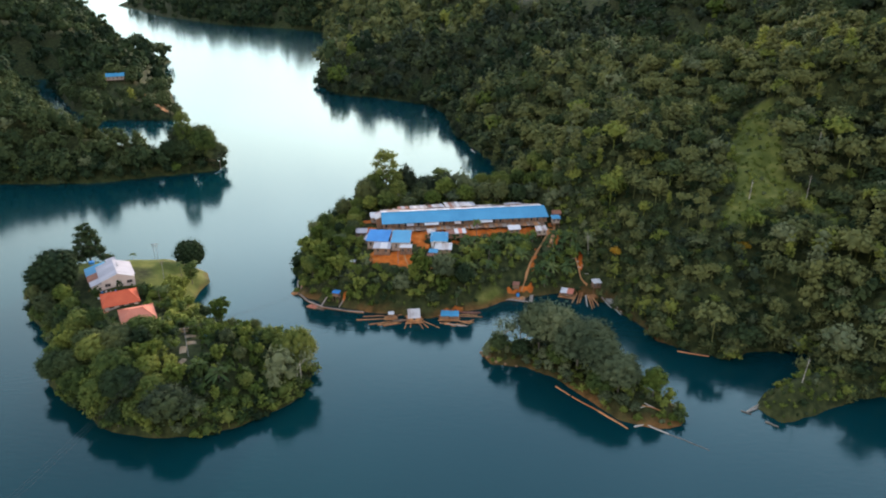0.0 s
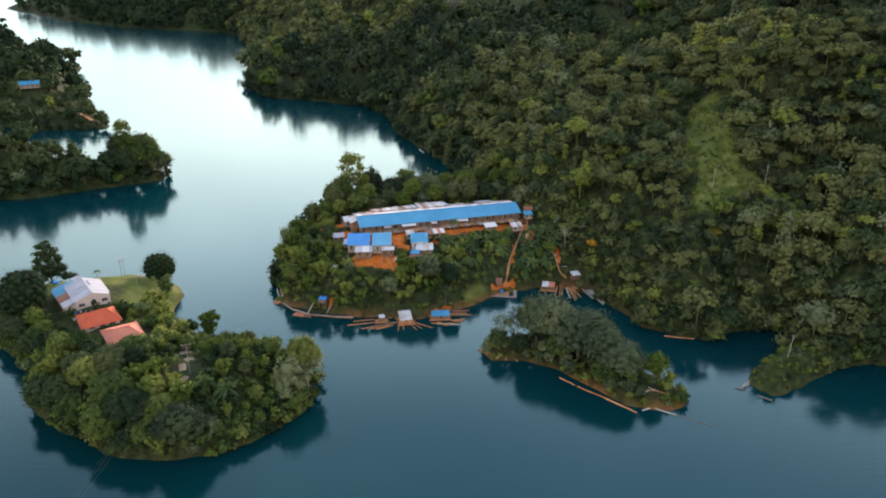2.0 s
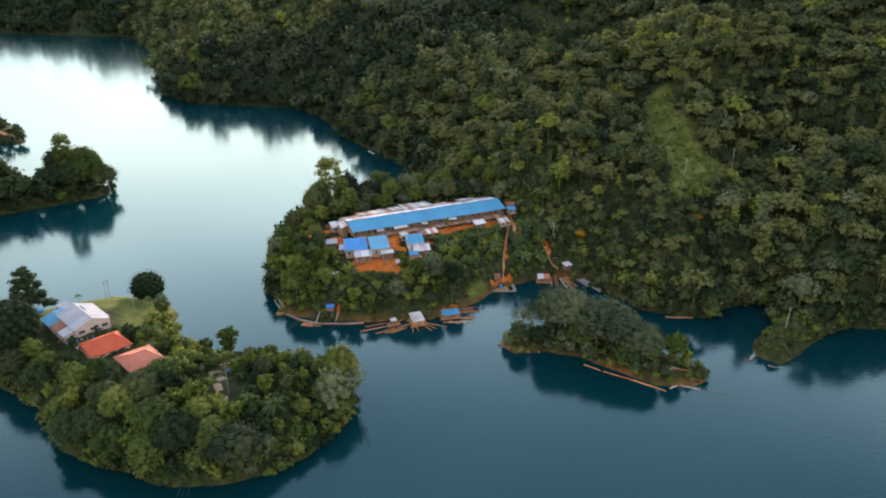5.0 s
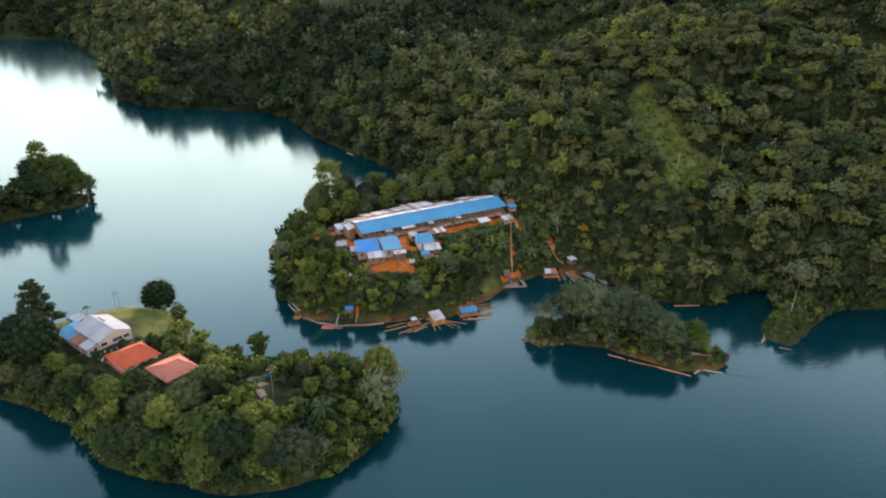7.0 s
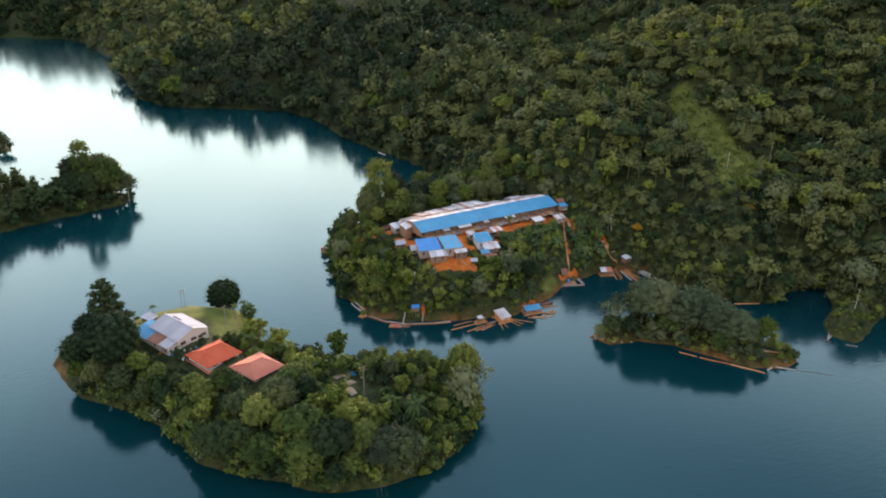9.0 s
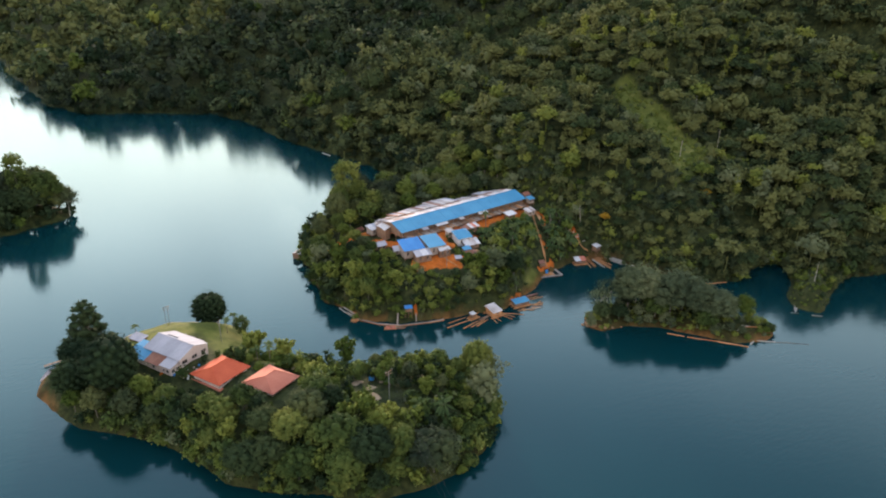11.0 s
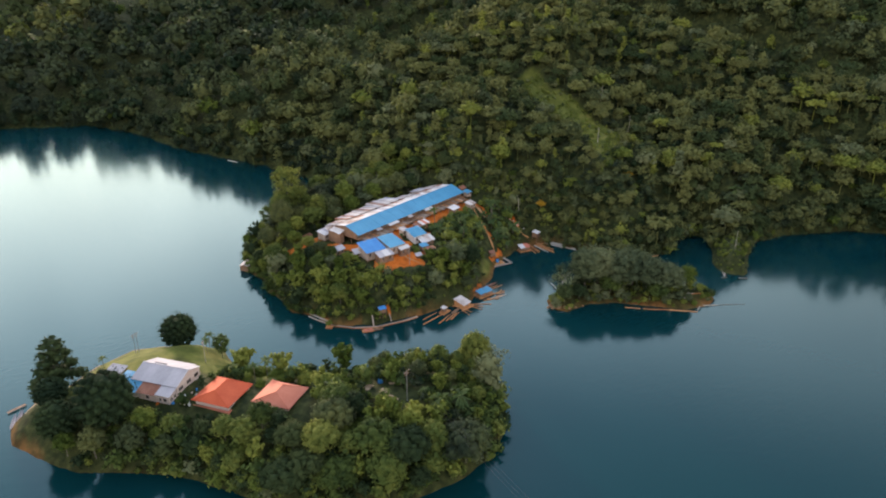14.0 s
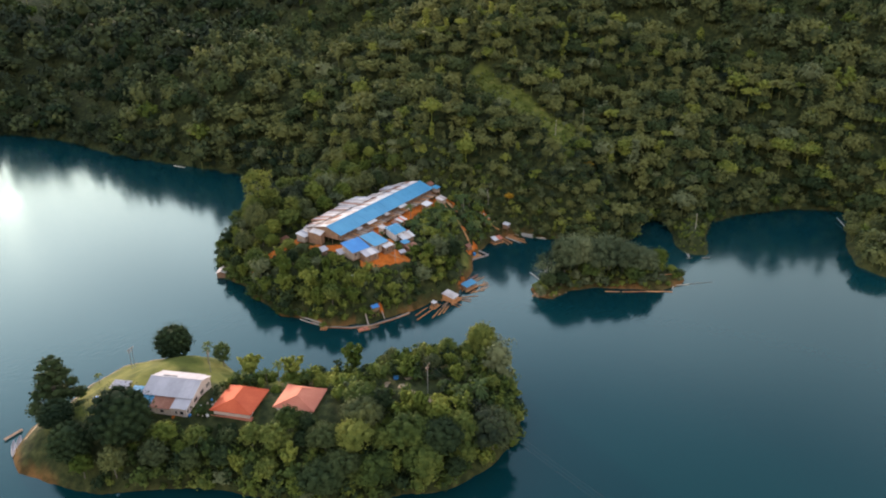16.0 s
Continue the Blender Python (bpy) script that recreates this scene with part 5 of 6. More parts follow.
def trunk_shape(rng, lobes, h, r0):
    """A tapered, slightly bent trunk with limbs into the lobes."""
    s = Solid()
    base = Vector((0, 0, -0.8))
    fork = Vector((rng.uniform(-0.3, 0.3), rng.uniform(-0.3, 0.3), h * 0.5))
    mid = (base + fork) / 2 + Vector((rng.uniform(-0.2, 0.2), rng.uniform(-0.2, 0.2), 0))
    s.pole(base, mid, r0, r0 * 0.8)
    s.pole(mid, fork, r0 * 0.8, r0 * 0.62)
    for lb in lobes[: min(7, len(lobes))]:
        s.pole(fork, Vector(lb[:3]), r0 * 0.45, r0 * 0.14, 5)
    return s


def make_tree(rng, r, h, lobes, leaves, size, mat, label, category="tree", name="tree", bark=None, core=0.8):
    t = thing(name, Matrix(), label, category)
    part("trunk", trunk_shape(rng, lobes, h, max(0.16, r * 0.05)), bark or M_BARK, t)
    v, f, n = leaf_cloud(rng, lobes, leaves, size, core)
    part("crown", raw_mesh("crown", v, f, mat, normals=n), mat, t)
    return t


def frond(s, base, direction, length, droop, width):
    """One arching palm frond: a rib with two folded rows of leaflets."""
    d = Vector(direction)
    side = d.cross(Vector((0, 0, 1)))
    side = side.normalized() if side.length > 1e-3 else Vector((1, 0, 0))
    pts = []
    for i in range(6):
        u = i / 5
        pts.append(Vector(base) + d * length * u + Vector((0, 0, -droop * length * u * u)))
    for i in range(5):
        w0 = width * (0.35 + 1.3 * (i / 5) * (1 - i / 5) * 2)
        w1 = width * (0.35 + 1.3 * ((i + 1) / 5) * (1 - (i + 1) / 5) * 2) * (0.15 if i == 4 else 1)
        k = len(s.v)
        dz0, dz1 = Vector((0, 0, -w0 * 0.5)), Vector((0, 0, -w1 * 0.5))
        for p in (pts[i], pts[i + 1], pts[i] + side * w0 + dz0, pts[i + 1] + side * w1 + dz1, pts[i] - side * w0 + dz0, pts[i + 1] - side * w1 + dz1):
            s.v.append(tuple(p))
        s.f += [(k, k + 1, k + 3, k + 2), (k, k + 4, k + 5, k + 1)]


def make_palm(rng, h, n, length, width, label, name="palm_tree", trunk=0.16, mat=None):
    t = thing(name, Matrix(), label, "palm tree")
    s = Solid()
    lean = Vector((rng.uniform(-0.06, 0.06), rng.uniform(-0.06, 0.06), 1)) * h
    s.pole((0, 0, -0.6), lean * 0.5, trunk, trunk * 0.8)
    s.pole(lean * 0.5, lean, trunk * 0.8, trunk * 0.7)
    part("trunk", s, M_BARK, t)
    c = Solid()
    for i in range(n):
        a = 2.4 * i + rng.uniform(-0.3, 0.3)
        el = rng.uniform(-0.1, 1.1)
        frond(c, lean, (math.cos(a) * math.cos(el), math.sin(a) * math.cos(el), math.sin(el)), length * rng.uniform(0.8, 1.1), rng.uniform(0.35, 0.7), width)
    part("crown", c, mat or M_PALM, t)
    return t


def make_bamboo(rng, h, n, label):
    """A clump of arching canes with feathery leaf sprays."""
    t = thing("bamboo_clump", Matrix(), label, "bamboo")
    canes, rows = Solid(), []
    for i in range(n):
        a = 2.4 * i + rng.uniform(-0.4, 0.4)
        out, hh = rng.uniform(0.8, 3.4), h * rng.uniform(0.65, 1.05)
        b = Vector((0.4 * math.cos(a), 0.4 * math.sin(a), -0.5))
        m = Vector((out * 0.45 * math.cos(a), out * 0.45 * math.sin(a), hh * 0.6))
        e = Vector((out * math.cos(a), out * math.sin(a), hh))
        canes.pole(b, m, 0.07, 0.06, 5)
        canes.pole(m, e, 0.06, 0.03, 5)
        for u in (0.45, 0.72, 1.0):
            p = m.lerp(e, u) if u > 0.5 else m
            rows.append((p.x, p.y, p.z, 1.0, 1.0, 1.0 if u < 1 else 0.8))
    part("cane", canes, M_PALM, t)
    v, f, nv = leaf_cloud(rng, rows, n * 40, 0.75, 0.55, up=0.1)
    part("crown", raw_mesh("crown", v, f, M_LEAF_LIGHT, normals=nv), M_LEAF_LIGHT, t)
    return t


rng = np.random.RandomState(11)
KIND = {}


def keep(key, ob):
    KIND.setdefault(key, []).append(ob)


for i in range(5):
    r, h = rng.uniform(4.2, 5.6), rng.uniform(9.5, 13)
    keep("broad", make_tree(rng, r, h, dome_lobes(rng, r, h, h * 0.86, 20), 1100, 0.46, (M_LEAF_WARM, M_LEAF, M_LEAF_LIGHT, M_LEAF, M_LEAF_WARM)[i], "broad leafy tropical tree with an uneven mid-green crown"))
for i in range(3):
    r, h = rng.uniform(3.4, 4.4), rng.uniform(8, 11)
    keep("dark", make_tree(rng, r, h, dome_lobes(rng, r, h, h * 0.92, 18), 1000, 0.46, M_LEAF_DARK, "dense dark green tree with a rounded full crown"))
for i in range(3):
    r, h = 7.2, (12.5, 13.5, 14.5)[i]
    rows = [(0, 0, h * 0.5, r * 0.84, r * 0.84, h * 0.46)]
    for k in range(90):
        a, e = 2.4 * k, math.asin(-0.75 + 1.7 * (k + 0.5) / 90)
        q = rng.uniform(0.8, 1.2)
        rows.append((r * 0.8 * math.cos(a) * math.cos(e), r * 0.8 * math.sin(a) * math.cos(e), h * 0.5 + h * 0.43 * math.sin(e), q, q, q * 0.9))
    keep("dome", make_tree(rng, r, h, np.array(rows), 5200, 0.27, M_LEAF_DARK, "broad dark tree with a dense domed crown reaching the ground", core=0.97))
for i in range(3):
    r, h = rng.uniform(4.0, 5.2), rng.uniform(9, 12)
    keep("grey", make_tree(rng, r, h, broad_lobes(rng, r, h, 10, 0.85, 0.66, 5), 680, 0.56, M_LEAF_GREY, "grey-green lakeside tree with an airy crown", core=0.7))
r, h = 7.6, 18.0
rows = []
for k in range(44):
    e = 0.1 + 0.86 * k / 43
    a, q = 2.4 * k, r * (1.02 - e) ** 0.6 * rng.uniform(0.6, 0.85)
    w = rng.uniform(1.1, 1.8) * (1.15 - 0.5 * e)
    rows.append((q * math.cos(a), q * math.sin(a), h * e, w, w, w * 0.9))
rows += [(0, 0, h * 0.32, 3.4, 3.4, h * 0.22), (0, 0, h * 0.62, 2.0, 2.0, h * 0.2)]
keep("cone", make_tree(rng, r, h, np.array(rows), 2600, 0.42, M_LEAF_DARK, "tall dark pointed tree"))
for i in range(3):
    r, h = rng.uniform(6.4, 7.4), rng.uniform(12, 14)
    keep("big", make_tree(rng, r, h, dome_lobes(rng, r, h, h * 0.94, 44), 3000, 0.42, (M_LEAF_WARM, M_LEAF, M_LEAF_DARK)[i], "large leafy tree with a billowing olive-green crown", core=0.78))
for i in range(3):
    r, h = rng.uniform(7.0, 8.0), rng.uniform(19.0, 21.5)
    keep("islet", make_tree(rng, r, h, dome_lobes(rng, r, h, h * 0.99, 52), 3600, 0.46, M_LEAF_GREY, "grey-olive lakeside tree with a billowing airy crown", core=0.7))
for i in range(2):
    r, h = 5.2, 14.0
    keep("airy", make_tree(rng, r, h, broad_lobes(rng, r, h, 16, 0.9, 0.8), 480, 0.4, M_LEAF_GREY, "thin-leaved tree with bleached bare branches at the islet's end", bark=M_DEAD, core=0.25))
for i in range(3):
    r, h = rng.uniform(2.4, 3.4), rng.uniform(3.6, 5.4)
    keep("bush", make_tree(rng, r, h, broad_lobes(rng, r, h, 7, 0.8), 330, 0.5, M_LEAF_LIGHT, "bright green bushy shrub", "shrub", "shrub"))
keep("gold", make_tree(rng, 2.8, 6.5, broad_lobes(rng, 2.8, 6.5, 7, 0.8), 330, 0.45, M_LEAF_GOLD, "small tree with yellow-orange foliage on the slope"))
GOLD = [(105, 296), (151, 272)]
for i in range(2):
    r, h = rng.uniform(4.6, 5.4), rng.uniform(15, 17)
    rows = [(0, 0, h * 0.86, r * 0.55, r * 0.55, r * 0.4)]
    for k in range(30):
        e = 0.34 + 0.6 * (k / 29)
        a, q = 2.4 * k + rng.uniform(-0.5, 0.5), r * (0.9 - 0.9 * abs(e - 0.66)) * rng.uniform(0.45, 1.0)
        w = r * rng.uniform(0.22, 0.36)
        rows.append((q * math.cos(a), q * math.sin(a), h * e, w, w, w * 0.75))
    keep("tall", make_tree(rng, r, h, np.array(rows), 1700, 0.42, M_LEAF_WARM, "tall tree with a ragged open crown", core=0.5))
for i in range(3):
    keep("palm", make_palm(rng, rng.uniform(5.5, 8), 15, 2.9, 0.42, "slim palm with drooping feathery fronds"))
for i in range(3):
    keep("banana", make_palm(rng, rng.uniform(1.8, 2.8), 11, 2.6, 0.45, "banana plant with broad arching leaves", "banana_plant", 0.2))
for i in range(2):
    keep("oil", make_palm(rng, rng.uniform(2.5, 3.6), 22, 4.0, 0.5, "stout palm with a wide head of long fronds", "palm_tree", 0.35))
for i in range(3):
    keep("bamboo", make_bamboo(rng, rng.uniform(8, 11), 13, "clump of arching yellow-green bamboo"))
used = set()


def plant(key, x, y, scale=1.0, sink=0.25, tall=1.0, label="", group=""):
    src = KIND[key][int(rng.randint(len(KIND[key])))]
    z = ground_z(x, y) - sink
    m = Matrix.Translation((x, y, z)) @ Matrix.Rotation(rng.uniform(0, 6.28), 4, "Z") @ Matrix.Diagonal((scale, scale, scale * tall, 1))
    if src.name in used:
        ob = copy_thing(src, m)
    else:
        used.add(src.name)
        ob = src
    ob.matrix_basis = m
    return tagged(ob, label, "", group)


# keep-out zones: houses, yards, water's edge huts (x, y, radius)
CLEAR = [(-111, 281, 14), (-117, 275, 10), (-118, 290, 9), (-122, 299, 5), (-102, 259, 12), (-88, 246, 10), (-88, 237, 6), (-91, 231, 5), (-101, 248, 6), (-16, 345, 5), (-22, 347, 4.5), (-6, 334, 6.5), (-3, 325, 5), (16, 311, 5), (-112, 262, 4), (-118, 266, 4.5), (-1, 307, 10), (9, 306, 9), (5, 293, 6.5), (-12.5, 296.5, 5), (-5, 318, 6), (-9, 345, 5), (27, 307, 9), (-11, 323, 5), (96, 290, 6), (83, 288, 5), (90, 285, 6), (101, 281, 5), (-36, 367, 7), (77, 319, 3.5), (75, 315, 4), (72, 309, 4), (70, 305, 4), (68, 300.5, 4), (66, 296, 4), (64, 292, 4), (89.5, 300, 4), (90.5, 295, 4), (28, 297, 3.5), (82.5, 327, 3), (80.6, 319, 3), (-7, 353, 5), (-294, 736, 13), (-290, 724, 9), (24, 298, 6), (60, 288, 8), (15, 268, 6), (30, 269, 6), (-62, 217, 7), (-64, 227, 6)]
# the shore below the village keeps only low growth
BANK = [(-13, 290, 4.5), (-15, 284, 4), (-10, 294, 4), (-37, 296, 6), (-29, 281, 6), (-19, 278, 6), (-9, 275, 5), (3, 272, 6), (44, 273, 5), (52, 283, 4), (47, 286, 8), (56, 292, 6.5), (38, 279, 5), (60, 299, 4)]
PLACED = []


def free(x, y, gap, soil_ok=False):
    if not soil_ok and capsules(SOIL, np.array([x]), np.array([y]))[0] > 0.3:
        return False
    # the longhouse strip
    u, w = (x * 0.991 + (y - 320) * 0.133), (-x * 0.133 + (y - 320) * 0.991)
    if -8 < u < 88 and -8 < w < 31:
        return False
    for cx, cy, r in CLEAR + BANK:
        if (x - cx) ** 2 + (y - cy) ** 2 < r * r:
            return False
    for px, py, g in PLACED:
        if (x - px) ** 2 + (y - py) ** 2 < (0.5 * (gap + g)) ** 2:
            return False
    return True


def scatter(poly, count, kinds, gap, lo, hi, where=lambda x, y: True, low=0.8, high=1.2, group=""):
    x0, y0 = poly.min(0)
    x1, y1 = poly.max(0)
    names, weights = zip(*kinds)
    weights = np.array(weights) / sum(weights)
    done = tries = 0
    while done < count and tries < count * 40:
        tries += 1
        x, y = rng.uniform(x0, x1), rng.uniform(y0, y1)
        if not where(x, y):
            continue
        d = inland(poly, np.array([x]), np.array([y]))[0]
        if not lo < d < hi or not free(x, y, gap):
            continue
        plant(names[rng.choice(len(names), p=weights)], x, y, rng.uniform(low, high), group=group)
        PLACED.append((x, y, gap))
        done += 1


# trees with a place of their own
def single(key, x, y, scale=1.0, tall=1.0, gap=5, label=""):
    plant(key, x, y, scale, tall=tall, label=label)
    PLACED.append((x, y, gap))


single("dome", -92, 317, 1.05, 1.0, 14, "large round dark-leaved tree on the lawn by the lake")
single("cone", -137, 313, 1.4, 0.85, 10, "tall dark pointed tree on the island's grassy end")
single("dome", -143, 301, 0.85, 0.8, 9)
single("dome", -134, 277, 1.35, 1.02, 17, "very broad dark tree beside the white house")
single("dome", -146, 286, 1.0, 0.9, 10)
single("palm", -86, 304, 0.9)
single("tall", -85, 296, 0.72, 0.9, 5, "upright airy tree beside the lawn")
single("palm", -90, 298, 0.8)
single("palm", -120.3, 320, 0.75, 0.75, 3)
single("bush", -127, 319, 0.55, 0.9, 3)
single("palm", -88, 266, 0.9, 1.0, 3)
single("palm", -84, 265, 1.0, 1.0, 3)
single("dark", -69, 262, 0.75, 0.8, 5)
single("bamboo", -60, 252, 1.1, 1.0, 6)
single("big", -24, 222, 0.9, 1.6, 8, "tall tree with an airy crown at the island's tip")
single("airy", -22.5, 216.5, 1.1, 1.1, 5, "tree with bleached bare branches at the island's tip")
single("grey", -29, 211, 1.2, 1.2, 7)
single("broad", -36, 228, 0.8, 0.9, 6)
for x, y in ((184, 225), (199, 234), (182, 216), (192, 219), (188, 211)):
    single("oil", x, y, 1.3, 1.2, 4)
single("oil", -48, 206, 1.3, 1.2, 6)
single("oil", -55, 208, 1.2, 1.2, 6)
single("big", -12, 367, 0.8, 1.7, 8)
single("tall", -2, 377, 1.5, 1.35, 8, "tall ragged tree by the lake behind the longhouse")
single("tall", 3, 373, 1.1, 1.15, 7)
single("big", -8, 374, 0.9, 1.8, 7)
single("broad", 9, 382, 1.3, 1.4, 7)
single("big", 20, 379, 0.9, 1.35, 7)
single("broad", 31, 382, 1.2, 1.3, 7)
single("broad", -24, 362, 1.0, 1.15, 7)
single("tall", -16, 358, 0.8, 0.9, 6)
single("grey", 40, 373, 1.3, 1.3, 8, "pale grey-green tree behind the longhouse")
single("dark", 68, 362, 1.2, 1.2, 8)
single("tall", -149, 494, 1.35, 1.7, 6, "tall lone ragged tree on the far headland")
for x, y, s, k in ((-137, 495, 1.5, 1.2), (-146, 491, 1.4, 1.1), (-130.5, 499, 1.2, 1.0), (-157, 491, 1.3, 1.0), (-142, 504, 1.5, 1.2), (-153, 502, 1.4, 1.1)):
    single("big", x, y, s, k, 7, "large dark tree in the headland grove")
single("airy", -126, 494, 1.2, 1.1, 5, "thin-leaved tree leaning out from the headland")
single("grey", 27, 284, 1.1, 1.15, 7, "olive-brown airy tree below the village yard")
single("dark", 37, 282, 1.1, 1.15, 7)
single("broad", 97, 204, 0.95, 1.1, 4, "small rounded tree on the islet's bare end")
single("bush", 104.5, 197.5, 0.9, 0.7, 4)
single("bush", 101, 195, 0.7, 0.7, 3)
single("islet", 81, 215, 1.05, 0.88, 6)
single("islet", 86, 207.5, 0.95, 0.78, 6)
single("islet", 75, 223, 1.1, 0.92, 6)
single("airy", 51, 239.5, 1.0, 1.0, 5)
single("airy", 57, 241.5, 1.1, 1.05, 5)
single("dark", 48, 235.5, 1.0, 0.95, 5)
single("dark", 56, 233.5, 0.9, 0.9, 5)
for x, y, s in ((-141, 271, 0.95), (-133, 263, 1.0), (-126, 255, 0.9), (-120, 248, 0.9), (-147, 279, 0.75), (-127, 266, 0.85), (-121, 259, 0.8)):
    single(("dark", "broad")[int(x) % 2], x, y, s, 1.0, 5)
for x, y, s in ((-30, 309, 1.15), (-26, 299, 1.0), (-31, 324, 1.2), (-18, 291, 0.9), (20, 284, 0.9), (-36.5, 317, 1.1), (-37.5, 330, 1.0), (-33.5, 300, 1.0), (-24, 289, 0.95), (-34, 340, 1.0)):
    single("bamboo", x, y, s, 1.0, 5)
single("big", -31, 345, 0.75, 1.45, 8)
single("grey", -35, 336, 1.0, 1.5, 6)
for x, y in GOLD:
    single("gold", x, y, 1.0, 1.0, 4)
scatter(NEAR, 44, [("big", 6), ("bamboo", 0.8), ("dark", 0.8)], 7.0, 1.5, 60, lambda x, y: -108 < x < -58 and y < 228 and not (x > -80 and y > 200), 0.75, 1.1, "island trees")
scatter(NEAR, 60, [("broad", 5), ("bamboo", 2.5), ("dark", 1.5), ("bush", 1)], 5.4, 1.0, 60, lambda x, y: x < -60 and y < 252 and not (x > -76 and y > 224) and not (-102 < x < -74 and y > 230), 0.65, 0.95, "island trees")
scatter(NEAR, 40, [("broad", 4), ("bamboo", 2.5), ("oil", 1.5), ("grey", 0.5)], 6.2, 1.5, 60, lambda x, y: x > -60 and y < 250 and not (x < -54 and y > 208), 0.5, 0.75, "island trees")
scatter(NEAR, 26, [("broad", 3), ("dark", 2), ("bush", 3)], 4.4, 0.6, 9, lambda x, y: x < -98 and y < 262, 0.5, 0.75, "island trees")
scatter(NEAR, 70, [("broad", 4), ("dark", 2), ("bamboo", 1.5)], 4.8, 1.0, 24, lambda x, y: x < -96 and y < 272 and y < 262 - 0.9 * (x + 126), 0.6, 0.85, "island trees")
scatter(NEAR, 34, [("bamboo", 3), ("broad", 2), ("dark", 0.6)], 4.2, 2, 60, lambda x, y: -128 < x < -92 and 234 < y < 262, 0.5, 0.72, "island trees")
scatter(NEAR, 60, [("bush", 5), ("banana", 1.4), ("bamboo", 0.4)], 3.2, 0.6, 40, lambda x, y: y < 285 and not (x < -125 and y > 262), 0.7, 1.2, "island shrubs")
scatter(NEAR, 110, [("bush", 4), ("broad", 1.2), ("grey", 0.4)], 3.3, 0.2, 10, lambda x, y: y < 252, 0.5, 0.85, "island shrubs")
scatter(ISLET, 12, [("islet", 7)], 5.6, 6.0, 30, lambda x, y: x < 76 and y > 203, 1.0, 1.25, "islet trees")
scatter(ISLET, 18, [("islet", 3), ("big", 3)], 5.0, 3.6, 30, lambda x, y: x < 84 and y > 200, 0.7, 0.95, "islet trees")
scatter(ISLET, 26, [("bush", 1.0), ("grey", 1.6)], 2.8, 1.0, 7, lambda x, y: x < 90, 0.35, 0.6, "islet shrubs")
PENBOX = np.array([(-42, 268), (92, 268), (92, 410), (-42, 410)], float)


def on_pen(x, y, edge=2.0):
    return inland(MAIN, np.array([x]), np.array([y]))[0] > edge


scatter(PENBOX, 62, [("broad", 3), ("dark", 0.8), ("bamboo", 5), ("palm", 0.9), ("grey", 0.8)], 5.6, 0, 90, lambda x, y: (y < 300 and x < 44 or x < -12) and on_pen(x, y) and not (-8 < x < 14 and y > 284) and not (-12 < x < 34 and y > 292), 0.52, 0.85, "village trees")
scatter(PENBOX, 60, [("broad", 5), ("tall", 1.5), ("grey", 2), ("dark", 1)], 6.4, 0, 90, lambda x, y: y > 346 and on_pen(x, y), 0.8, 1.25, "trees behind the longhouse")
scatter(PENBOX, 85, [("banana", 4), ("oil", 4), ("palm", 1.4), ("bush", 0.4)], 3.5, 0, 90, lambda x, y: x > 30 and y < 318 and on_pen(x, y), 1.0, 1.4, "garden palms")
scatter(PENBOX, 90, [("bush", 3), ("banana", 1)], 2.6, 0, 90, lambda x, y: y < 322 and on_pen(x, y, 0.8), 0.5, 0.9, "village shrubs")
scatter(PENBOX, 60, [("bush", 3), ("broad", 1)], 2.8, 0, 90, lambda x, y: on_pen(x, y, 0.2) and not on_pen(x, y, 7), 0.4, 0.7, "shore shrubs")
for obs in KIND.values():
    for ob in obs:
        if ob.name not in used:
            for o in [*ob.children_recursive, ob]:
                bpy.data.objects.remove(o)


